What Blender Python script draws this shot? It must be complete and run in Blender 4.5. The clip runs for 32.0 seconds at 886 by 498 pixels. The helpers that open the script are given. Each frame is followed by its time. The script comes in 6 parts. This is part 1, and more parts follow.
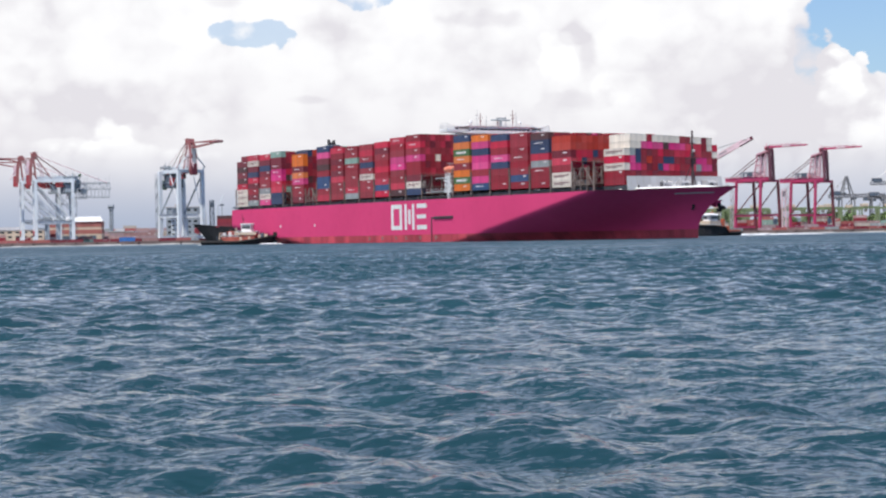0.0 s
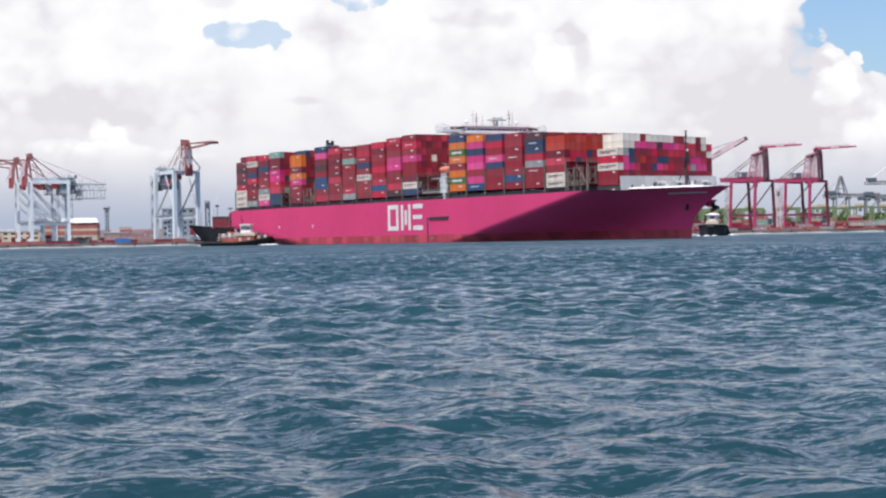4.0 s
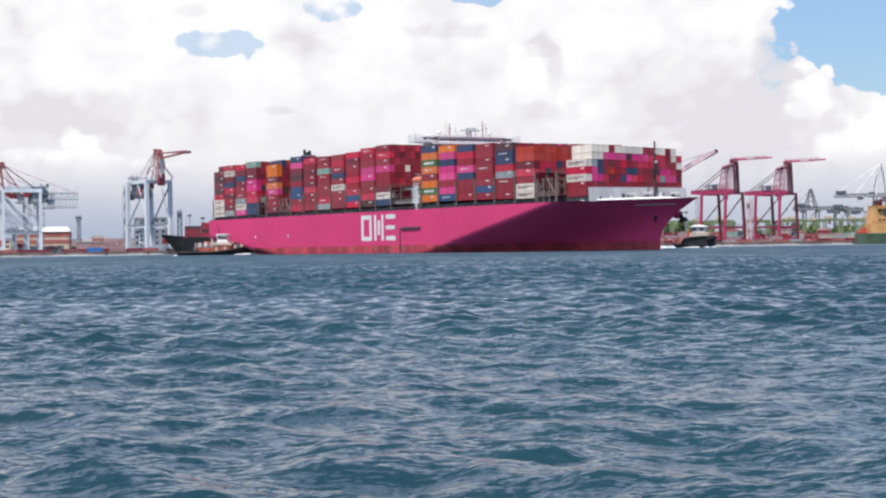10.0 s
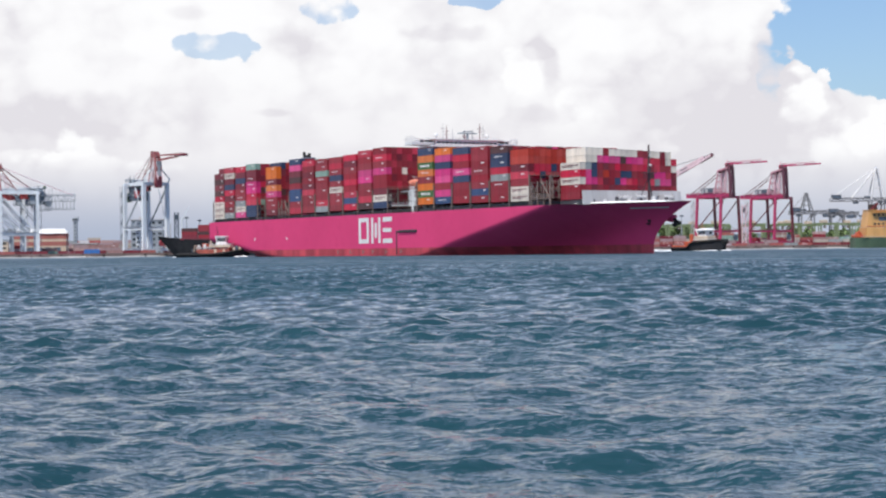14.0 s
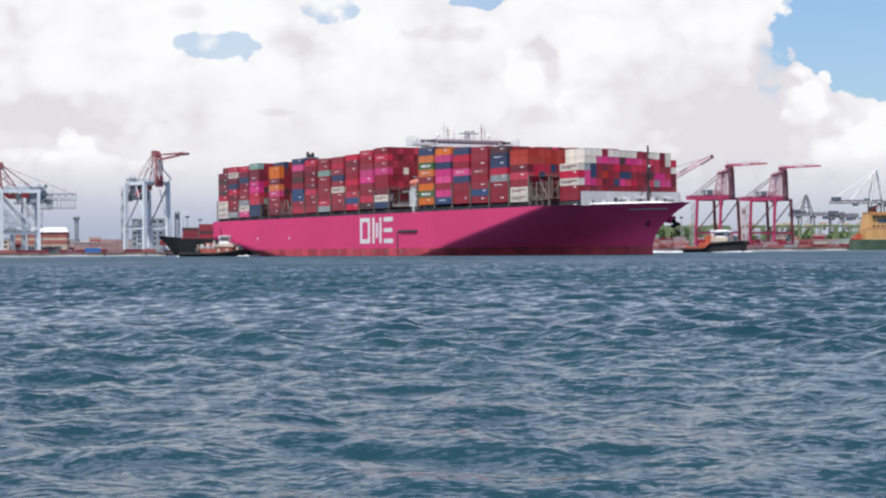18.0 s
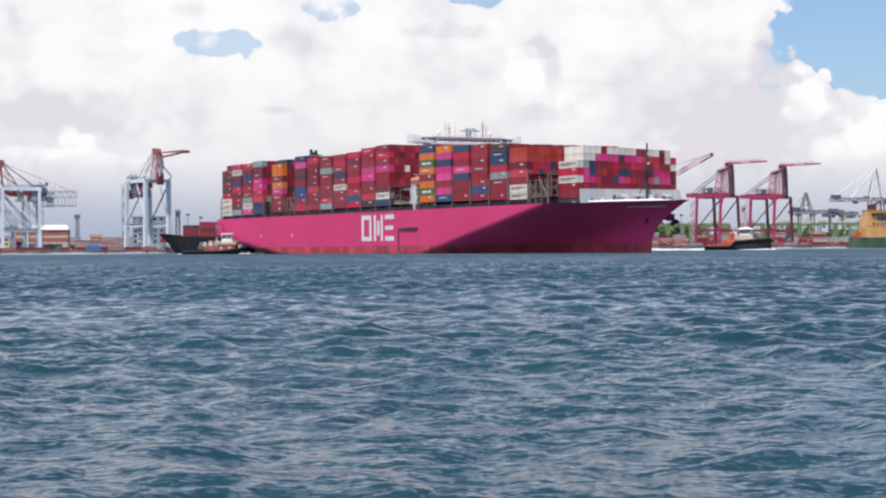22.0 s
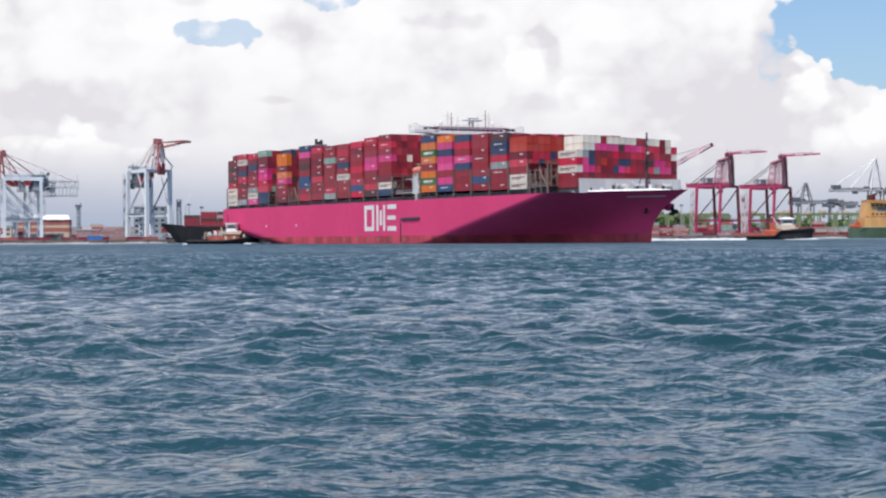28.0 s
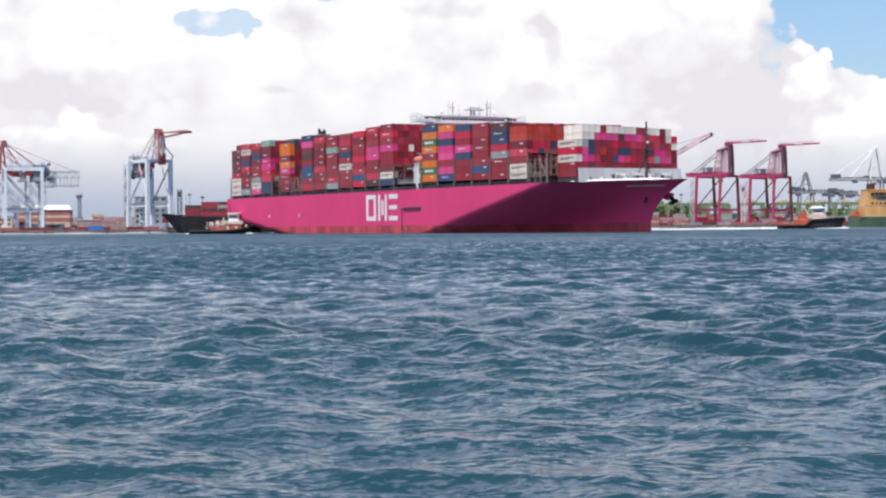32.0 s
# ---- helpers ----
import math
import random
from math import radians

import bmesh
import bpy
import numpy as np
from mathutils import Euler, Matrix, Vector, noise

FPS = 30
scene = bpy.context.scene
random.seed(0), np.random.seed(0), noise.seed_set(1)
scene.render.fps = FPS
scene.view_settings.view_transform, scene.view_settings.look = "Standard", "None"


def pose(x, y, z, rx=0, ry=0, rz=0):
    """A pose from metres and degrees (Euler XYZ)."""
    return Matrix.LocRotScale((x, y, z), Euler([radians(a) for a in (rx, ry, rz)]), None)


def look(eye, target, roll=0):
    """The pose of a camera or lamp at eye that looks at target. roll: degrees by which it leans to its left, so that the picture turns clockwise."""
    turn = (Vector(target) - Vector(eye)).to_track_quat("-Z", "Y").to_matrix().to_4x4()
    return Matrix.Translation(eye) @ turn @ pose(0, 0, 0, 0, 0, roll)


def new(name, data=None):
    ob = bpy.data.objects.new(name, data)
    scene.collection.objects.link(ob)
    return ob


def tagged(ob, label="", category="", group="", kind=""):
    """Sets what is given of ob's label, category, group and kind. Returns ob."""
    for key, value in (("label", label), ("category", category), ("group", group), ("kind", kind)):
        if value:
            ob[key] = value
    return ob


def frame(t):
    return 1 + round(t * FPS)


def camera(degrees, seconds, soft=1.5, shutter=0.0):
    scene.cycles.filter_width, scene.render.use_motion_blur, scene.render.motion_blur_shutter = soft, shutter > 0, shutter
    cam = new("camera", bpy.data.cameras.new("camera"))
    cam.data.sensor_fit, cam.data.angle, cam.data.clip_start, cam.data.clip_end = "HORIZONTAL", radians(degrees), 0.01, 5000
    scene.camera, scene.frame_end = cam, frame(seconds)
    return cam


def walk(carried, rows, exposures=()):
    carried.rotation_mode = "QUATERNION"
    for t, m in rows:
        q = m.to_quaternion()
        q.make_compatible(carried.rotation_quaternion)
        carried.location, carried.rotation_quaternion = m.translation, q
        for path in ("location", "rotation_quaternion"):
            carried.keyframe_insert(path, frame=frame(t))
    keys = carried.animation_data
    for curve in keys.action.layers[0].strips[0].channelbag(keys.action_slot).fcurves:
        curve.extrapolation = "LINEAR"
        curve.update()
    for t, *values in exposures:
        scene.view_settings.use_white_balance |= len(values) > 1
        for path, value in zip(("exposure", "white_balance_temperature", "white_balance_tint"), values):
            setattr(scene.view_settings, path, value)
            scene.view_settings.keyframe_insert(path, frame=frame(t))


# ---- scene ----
cam = camera(28.634, 32.0, soft=2.3)

# Seconds, metres along the line of sight, turn to the right, tilt up and lean in degrees.
CAM = [(0, 9.59, -1.217, -0.376, -1.001), (1, 9.04, -1.177, -0.372, -1.019), (2, 8.50, -1.146, -0.373, -1.026), (3, 7.96, -1.113, -0.372, -1.098), (3.5, 7.68, -1.096, -0.375, -1.113),
       (5.5, 6.52, -0.850, -0.236, -1.084), (6, 6.20, -0.774, -0.190, -1.075), (7, 5.49, -0.608, -0.112, -1.087), (8, 4.71, -0.457, -0.086, -1.010), (9, 3.83, -0.283, -0.057, -0.921),
       (10, 2.89, -0.123, -0.027, -0.848), (11, 1.89, -0.060, 0.025, -0.876), (12, 0.91, -0.003, 0.052, -0.874), (13, 0.00, 0.000, 0.065, -0.795), (14, -0.84, 0.004, 0.065, -0.692),
       (14.5, -1.22, 0.008, 0.063, -0.651), (16.5, -2.61, 0.008, 0.075, -0.507), (17, -2.95, 0.006, 0.078, -0.479), (18, -3.57, 0.000, 0.077, -0.438), (19, -4.18, -0.006, 0.071, -0.407),
       (20, -4.78, -0.013, 0.066, -0.420), (21, -5.37, -0.002, 0.046, -0.428), (22, -5.96, -0.007, 0.000, -0.427), (23, -6.54, -0.008, -0.043, -0.404), (24, -7.12, -0.006, -0.099, -0.397),
       (25, -7.72, -0.010, -0.158, -0.369), (25.5, -8.03, -0.012, -0.186, -0.386), (27.5, -9.32, -0.022, -0.304, -0.390), (28, -9.66, -0.025, -0.331, -0.409), (29, -10.36, -0.012, -0.399, -0.412),
       (30, -11.07, -0.019, -0.481, -0.435), (31, -11.78, -0.028, -0.581, -0.457), (32, -12.48, -0.037, -0.672, -0.474)]
EYE = 1.70


def gaze(y, turn, tilt, lean):
    a, e = radians(turn), radians(tilt)
    eye = Vector((0, y, EYE))
    return look(eye, eye + Vector((math.sin(a) * math.cos(e), math.cos(a) * math.cos(e), math.sin(e))), lean)


walk(cam, [(t, gaze(y, a, e, r)) for t, y, a, e, r in CAM], [(0, 0.11), (9, 0.12), (17, 0.06), (27.5, 0.06), (29, 0.13), (32, 0.17)])

# ---------------------------------------------------------------- light
SUN_ELEVATION, SUN_AZIMUTH = 62.0, 207.0   # azimuth clockwise from +y
scene.view_settings.exposure = 0.0


def maths(nt, op, a, b=None, c=None, clamp=False):
    n = nt.nodes.new("ShaderNodeMath")
    n.operation, n.use_clamp = op, clamp
    for i, v in enumerate((a, b, c)):
        if v is None:
            continue
        if isinstance(v, (int, float)):
            n.inputs[i].default_value = v
        else:
            nt.links.new(v, n.inputs[i])
    return n.outputs[0]


def vmaths(nt, op, a, b):
    n = nt.nodes.new("ShaderNodeVectorMath")
    n.operation = op
    for i, v in enumerate((a, b)):
        if isinstance(v, tuple):
            n.inputs[i].default_value = v
        elif v is not None:
            nt.links.new(v, n.inputs[i])
    return n


def mixc(nt, fac, a, b):
    n = nt.nodes.new("ShaderNodeMix")
    n.data_type = "RGBA"
    for i, v in ((0, fac), (6, a), (7, b)):
        if isinstance(v, (int, float)):
            n.inputs[i].default_value = v
        elif isinstance(v, tuple):
            n.inputs[i].default_value = (*v[:3], 1)
        else:
            nt.links.new(v, n.inputs[i])
    return n.outputs[2]


def noise_tex(nt, vec, scale, detail=5.0, rough=0.55, distort=0.0):
    n = nt.nodes.new("ShaderNodeTexNoise")
    n.inputs["Scale"].default_value, n.inputs["Detail"].default_value = scale, detail
    n.inputs["Roughness"].default_value, n.inputs["Distortion"].default_value = rough, distort
    if vec is not None:
        nt.links.new(vec, n.inputs["Vector"])
    return n.outputs["Fac"]


def smooth(nt, v, lo, hi, out0=0.0, out1=1.0):
    n = nt.nodes.new("ShaderNodeMapRange")
    n.interpolation_type = "SMOOTHSTEP"
    n.inputs[1].default_value, n.inputs[2].default_value = lo, hi
    n.inputs[3].default_value, n.inputs[4].default_value = out0, out1
    nt.links.new(v, n.inputs[0])
    return n.outputs[0]


def build_world():
    w = bpy.data.worlds.new("sky")
    scene.world = w
    w.use_nodes = True
    nt = w.node_tree
    nt.nodes.clear()
    out = nt.nodes.new("ShaderNodeOutputWorld")
    bg = nt.nodes.new("ShaderNodeBackground")
    nt.links.new(bg.outputs[0], out.inputs[0])
    bg.inputs[1].default_value = 0.12
    sky = nt.nodes.new("ShaderNodeTexSky")
    sky.sky_type, sky.sun_disc = "NISHITA", False
    sky.sun_elevation, sky.sun_rotation = radians(SUN_ELEVATION), radians(SUN_AZIMUTH)
    sky.dust_density, sky.ozone_density, sky.air_density = 1.2, 1.8, 1.0
    blue = vmaths(nt, "MULTIPLY", sky.outputs[0], SKY_TINT)
    co = nt.nodes.new("ShaderNodeTexCoord").outputs["Generated"]
    sep = nt.nodes.new("ShaderNodeSeparateXYZ")
    nt.links.new(co, sep.inputs[0])
    up = sep.outputs[2]
    st = vmaths(nt, "MULTIPLY", co, (1.0, 1.0, 1.25)).outputs[0]
    above = vmaths(nt, "ADD", st, (0.006, 0.0, 0.014)).outputs[0]
    big = noise_tex(nt, st, 4.3, 2.0, 0.5)
    lump = noise_tex(nt, st, 19.0, 5.0, 0.52, 0.15)
    lump2 = noise_tex(nt, above, 19.0, 5.0, 0.52, 0.15)
    fine = noise_tex(nt, st, 75.0, 5.0, 0.58, 0.1)
    puff = nt.nodes.new("ShaderNodeTexVoronoi")
    puff.feature = "SMOOTH_F1"
    puff.inputs["Scale"].default_value = 78.0
    puff.inputs["Smoothness"].default_value = 0.35
    wob = vmaths(nt, "ADD", st, None)
    jit = nt.nodes.new("ShaderNodeTexNoise")
    jit.inputs["Scale"].default_value = 60.0
    nt.links.new(st, jit.inputs["Vector"])
    nt.links.new(vmaths(nt, "MULTIPLY", vmaths(nt, "SUBTRACT", jit.outputs["Color"], (0.5, 0.5, 0.5)).outputs[0], (0.012, 0.012, 0.012)).outputs[0], wob.inputs[1])
    nt.links.new(wob.outputs[0], puff.inputs["Vector"])
    billow = puff.outputs["Distance"]
    warp = maths(nt, "ADD", maths(nt, "MULTIPLY", maths(nt, "SUBTRACT", lump, 0.5), 1.3), maths(nt, "ADD", maths(nt, "MULTIPLY", maths(nt, "SUBTRACT", 0.42, billow), 0.55), maths(nt, "MULTIPLY", maths(nt, "SUBTRACT", fine, 0.5), 0.8)))
    # cover: a bank of cloud low down, broken cumulus and blue higher up
    cover = maths(nt, "ADD", maths(nt, "MULTIPLY", maths(nt, "SUBTRACT", big, 0.5), 3.2), maths(nt, "MULTIPLY", warp, 0.8))
    cover = maths(nt, "ADD", cover, smooth(nt, up, 0.145, 0.26, 1.9, HIGH_COVER))
    cover = maths(nt, "ADD", cover, smooth(nt, sep.outputs[1], -0.35, 0.55, -2.4, 0.0))   # out of view behind the camera: cleared of cloud to dim light on the bow
    ahead = maths(nt, "GREATER_THAN", sep.outputs[1], 0.0)
    for cx, cz, rx, rz, depth, rag in HOLES:
        d = vmaths(nt, "MULTIPLY", vmaths(nt, "SUBTRACT", co, (cx, 1.0, cz)).outputs[0], (1 / rx, 0.0, 1 / rz))
        ln = vmaths(nt, "LENGTH", d.outputs[0], None).outputs["Value"]
        ln = maths(nt, "ADD", ln, maths(nt, "MULTIPLY", warp, rag))
        cover = maths(nt, "SUBTRACT", cover, maths(nt, "MULTIPLY", smooth(nt, ln, 0.62, 1.2, depth, 0.0), ahead))
    alpha = smooth(nt, cover, -0.05, 0.62)
    alpha = maths(nt, "MAXIMUM", alpha, smooth(nt, sep.outputs[0], -0.06, 0.12, 0.40, 0.0))   # thin veil
    # relief: the side towards the light is bright, hollows are lavender grey
    relief = maths(nt, "SUBTRACT", lump, lump2)
    heap = nt.nodes.new("ShaderNodeTexVoronoi")
    heap.feature = "SMOOTH_F1"
    heap.inputs["Scale"].default_value, heap.inputs["Smoothness"].default_value = 30.0, 0.25
    nt.links.new(vmaths(nt, "ADD", wob.outputs[0], (0.003, 0.0, -0.006)).outputs[0], heap.inputs["Vector"])
    body = maths(nt, "ADD", maths(nt, "MULTIPLY", relief, 1.5), maths(nt, "MULTIPLY", maths(nt, "SUBTRACT", big, 0.5), 1.5))
    body = maths(nt, "ADD", body, maths(nt, "MULTIPLY", maths(nt, "SUBTRACT", 0.42, billow), 0.35))
    body = maths(nt, "ADD", body, maths(nt, "MULTIPLY", maths(nt, "SUBTRACT", 0.46, heap.outputs["Distance"]), 0.75))
    lit = maths(nt, "MULTIPLY", smooth(nt, body, -1.0, 0.14), smooth(nt, up, 0.0, 0.125, 0.20, 1.0))

    def oval(cx, cz, rx, rz, rag):
        d = vmaths(nt, "MULTIPLY", vmaths(nt, "SUBTRACT", co, (cx, 1.0, cz)).outputs[0], (1 / rx, 0.0, 1 / rz))
        ln = vmaths(nt, "LENGTH", d.outputs[0], None).outputs["Value"]
        return maths(nt, "ADD", ln, maths(nt, "MULTIPLY", warp, rag))

    for cx, cz, rx, rz, depth, rag in HOLLOWS:
        lit = maths(nt, "SUBTRACT", lit, maths(nt, "MULTIPLY", smooth(nt, oval(cx, cz, rx, rz, rag), 0.35, 1.25, depth, 0.0), ahead), None, True)
    for cx, cz, rx, rz, height, rag in HEAPS:
        ramp = smooth(nt, up, cz - rz, cz + 0.5 * rz, 0.0, 1.0)   # bright crowns fade into the body of the cloud
        crown = maths(nt, "MULTIPLY", smooth(nt, oval(cx, cz, rx, rz, rag), 0.55, 1.05, height, 0.0), ramp)
        lit = maths(nt, "ADD", lit, maths(nt, "MULTIPLY", crown, ahead), None, True)
    cloud = mixc(nt, lit, CLOUD_LOW, CLOUD_HIGH)
    cloud = mixc(nt, smooth(nt, up, 0.143, 0.20, 0.0, 0.95), cloud, CLOUD_UNSEEN)   # above the camera's view: bluer cloud, added to tint the water's reflections
    # overhead and unseen: dim blue cloud added to weaken the fill light
    cloud = mixc(nt, smooth(nt, up, 0.36, 0.66, 0.0, 0.9), cloud, CLOUD_TOP)
    col = mixc(nt, alpha, blue.outputs[0], cloud)
    side = smooth(nt, sep.outputs[0], -0.26, 0.10, 1.0, 0.80)
    haze = maths(nt, "MULTIPLY", smooth(nt, up, 0.006, 0.058, 0.95, 0.0), side)
    # haze also thinned behind the camera, to weaken the unseen fill light
    haze = maths(nt, "MULTIPLY", haze, smooth(nt, sep.outputs[1], -0.4, 0.4, 0.3, 1.0))
    col = mixc(nt, haze, col, HAZE)
    nt.links.new(col, bg.inputs[0])


# blue holes, and where the depth is negative a heap of cloud: centre (x, z for y = 1), half width, half height, depth, raggedness
HOLES = [(-0.1305, 0.1180, 0.029, 0.0098, 1.75, 0.8), (0.233, 0.126, 0.042, 0.032, 3.4, 0.32), (0.254, 0.110, 0.036, 0.032, 3.4, 0.32), (0.320, 0.130, 0.070, 0.050, 3.6, 0.32), (0.2050, 0.0850, 0.0160, 0.0215, -4.5, -1.0),
         (0.2440, 0.0640, 0.0185, 0.0165, -4.5, -1.0), (0.2240, 0.0600, 0.0210, 0.0170, -4.5, -0.9), (0.1860, 0.104, 0.009, 0.028, 1.35, 0.8), (-0.064, 0.139, 0.022, 0.011, 1.5, 0.9), (0.022, 0.144, 0.018, 0.006, 2.3, 0.7)]
# shaded hollows between the heaps, and bright heaps of cloud before them, in the same terms
HOLLOWS = [(-0.206, 0.078, 0.046, 0.014, 0.45, 0.9), (-0.232, 0.064, 0.060, 0.020, 0.32, 0.8), (-0.142, 0.136, 0.012, 0.004, 0.36, 1.0), (0.008, 0.124, 0.022, 0.005, 0.54, 1.1), (-0.084, 0.124, 0.012, 0.010, 0.43, 1.1),
           (-0.070, 0.112, 0.010, 0.012, 0.29, 1.1), (0.057, 0.116, 0.008, 0.007, 0.58, 1.2), (0.063, 0.104, 0.0055, 0.014, 0.58, 1.2), (0.055, 0.077, 0.020, 0.006, 0.47, 1.1), (0.145, 0.080, 0.055, 0.034, 0.55, 0.7),
           (0.186, 0.106, 0.012, 0.026, 0.65, 0.8), (0.170, 0.065, 0.050, 0.026, 0.55, 0.8), (-0.096, 0.080, 0.010, 0.0025, 0.43, 1.0), (-0.252, 0.096, 0.010, 0.006, 0.32, 1.0), (-0.237, 0.129, 0.006, 0.010, 0.29, 1.1)]
HEAPS = [(-0.207, 0.061, 0.011, 0.0085, 0.85, -1.2), (-0.200, 0.052, 0.030, 0.0065, 0.5, -1.2), (-0.232, 0.055, 0.016, 0.005, 0.35, -1.2), (-0.165, 0.049, 0.018, 0.005, 0.3, -1.2), (0.045, 0.096, 0.014, 0.017, 0.5, 1.5), (0.080, 0.078, 0.018, 0.014, 0.4, 1.5),
         (0.2050, 0.082, 0.0165, 0.026, 1.0, -1.0), (0.2440, 0.060, 0.020, 0.021, 0.9, -1.0), (0.2240, 0.056, 0.021, 0.020, 0.7, -1.0)]
CLOUD_UNSEEN, CLOUD_TOP = (5.5, 6.1, 8.5), (1.6, 2.4, 4.0)
CLOUD_LOW, CLOUD_HIGH, HAZE = (6.1, 5.95, 6.3), (7.85, 7.85, 7.95), (3.2, 3.7, 4.8)
SKY_TINT, HIGH_COVER = (0.86, 0.97, 1.14), 0.55
build_world()

sun = new("sun", bpy.data.lights.new("sun", "SUN"))
sun.data.energy, sun.data.angle, sun.data.color = 4.35, radians(0.6), (1.0, 0.95, 0.88)
_a, _e = radians(SUN_AZIMUTH), radians(SUN_ELEVATION)
sun.matrix_world = look((0, 0, 0), (-math.sin(_a) * math.cos(_e), -math.cos(_a) * math.cos(_e), -math.sin(_e)))
sun.location = (0, 0, 300)

# ---------------------------------------------------------------- materials


def mat(name, color, rough=0.6, metal=0.0, vary=0.12, grain=0.35, grime=0.25, bump=0.0, streak=False, spread=0.0):
    """Painted or weathered surface: stains at one scale, grain at another; spread: difference from piece to piece."""
    m = bpy.data.materials.new(name)
    m.use_nodes = True
    nt = m.node_tree
    b = nt.nodes["Principled BSDF"]
    co = nt.nodes.new("ShaderNodeTexCoord").outputs["Object"]
    v = vmaths(nt, "MULTIPLY", co, (1.0, 1.0, 0.18) if streak else (1.0, 1.0, 1.0)).outputs[0]
    n1 = noise_tex(nt, v, grain, 5.0, 0.6)
    n2 = noise_tex(nt, v, grain * 9, 4.0, 0.6)
    dark = tuple(c * (1 - grime) for c in color)
    light = tuple(min(1, c * (1 + vary) + 0.015 * vary) for c in color)
    c = mixc(nt, smooth(nt, n1, 0.3, 0.72), dark, light)
    c = mixc(nt, maths(nt, "MULTIPLY", smooth(nt, n2, 0.55, 0.8), 0.5 * grime + 0.1), c, tuple(x * 0.55 for x in color))
    if spread:
        oi = nt.nodes.new("ShaderNodeObjectInfo").outputs["Random"]
        h = nt.nodes.new("ShaderNodeHueSaturation")
        nt.links.new(maths(nt, "ADD", 1 - spread, maths(nt, "MULTIPLY", oi, 2 * spread)), h.inputs["Value"])
        nt.links.new(maths(nt, "ADD", 1 - spread * 0.4, maths(nt, "MULTIPLY", maths(nt, "FRACT", maths(nt, "MULTIPLY", oi, 7.3)), spread * 0.6)), h.inputs["Saturation"])
        nt.links.new(c, h.inputs["Color"])
        c = h.outputs[0]
    nt.links.new(c, b.inputs["Base Color"])
    nt.links.new(smooth(nt, n2, 0.2, 0.8, max(0.02, rough - 0.1), min(1, rough + 0.1)), b.inputs["Roughness"])
    b.inputs["Metallic"].default_value = metal
    if bump:
        bp = nt.nodes.new("ShaderNodeBump")
        bp.inputs["Distance"].default_value, bp.inputs["Strength"].default_value = bump, 0.6
        nt.links.new(n2, bp.inputs["Height"])
        nt.links.new(bp.outputs[0], b.inputs["Normal"])
    return m


def island_mat(name, colors):
    """Many joined boxes, each island in one of the colours."""
    m = bpy.data.materials.new(name)
    m.use_nodes = True
    nt = m.node_tree
    b = nt.nodes["Principled BSDF"]
    r = nt.nodes.new("ShaderNodeNewGeometry").outputs["Random Per Island"]
    ramp = nt.nodes.new("ShaderNodeValToRGB")
    ramp.color_ramp.interpolation = "CONSTANT"
    e = ramp.color_ramp.elements
    e[0].position, e[0].color = 0, (*colors[0], 1)
    e[1].position, e[1].color = 1 / len(colors), (*colors[1], 1)
    for i, c in enumerate(colors[2:], 2):
        k = e.new(i / len(colors))
        k.color = (*c, 1)
    nt.links.new(r, ramp.inputs[0])
    co = nt.nodes.new("ShaderNodeTexCoord").outputs["Object"]
    n = noise_tex(nt, co, 0.5, 5.0, 0.6)
    nt.links.new(mixc(nt, smooth(nt, n, 0.5, 0.8, 0.0, 0.35), ramp.outputs[0], (0.05, 0.03, 0.03)), b.inputs["Base Color"])
    b.inputs["Roughness"].default_value = 0.6
    return m


# 1 to 5: yard paints paled and greyed to stand in for distance haze
BOX_COLORS = {"R": (0.31, 0.019, 0.034), "r": (0.57, 0.020, 0.058), "m": (0.20, 0.019, 0.034), "k": (0.09, 0.035, 0.035), "P": (0.70, 0.045, 0.22), "O": (0.80, 0.19, 0.03), "N": (0.035, 0.055, 0.12),
              "b": (0.035, 0.075, 0.18), "G": (0.06, 0.16, 0.05), "W": (0.80, 0.71, 0.61), "T": (0.26, 0.40, 0.33), "g": (0.30, 0.32, 0.32), "o": (0.50, 0.046, 0.027),
              "1": (0.34, 0.19, 0.18), "2": (0.42, 0.27, 0.255), "3": (0.46, 0.40, 0.34), "4": (0.40, 0.11, 0.10), "5": (0.38, 0.265, 0.275), "B": (0.05, 0.17, 0.46)}
BOX = {k: mat("container_paint_" + k, c, 0.55, 0, 0.12, 0.4, 0.22, streak=True, spread=0.14) for k, c in BOX_COLORS.items()}
M_MARK = mat("container_lettering_white", (0.86, 0.80, 0.79), 0.6)
M_STACK = island_mat("mixed_container_paint", [BOX_COLORS[c] for c in "RrRmNRPRkRrOrWRgRmrPTR"])
M_PINK = mat("magenta_hull_paint", (0.68, 0.064, 0.185), 0.75, 0, 0.04, 0.03, 0.07)
M_PINK.node_tree.nodes["Principled BSDF"].inputs["Specular IOR Level"].default_value = 0.10
M_BOOT = mat("red_antifouling", (0.52, 0.055, 0.080), 0.65, 0, 0.25, 0.10, 0.45, streak=True)
M_WHITE = mat("white_ship_paint", (0.78, 0.77, 0.76), 0.45, 0, 0.04, 0.2, 0.14, streak=True)
M_GREYP = mat("light_grey_paint", (0.50, 0.49, 0.50), 0.55, 0, 0.06, 0.2, 0.16, streak=True)
M_DECK = mat("dark_deck_steel", (0.060, 0.060, 0.070), 0.7, 0, 0.2, 0.4, 0.4)
M_BEIGE = mat("cream_lashing_steel", (0.23, 0.17, 0.15), 0.6, 0, 0.1, 0.4, 0.25)
M_BLACK = mat("black_hull_paint", (0.014, 0.014, 0.017), 0.8, 0, 0.25, 0.15, 0.3, streak=True)
M_RUBBER = mat("black_rubber", (0.015, 0.015, 0.015), 0.85, 0, 0.3, 1.0, 0.3)
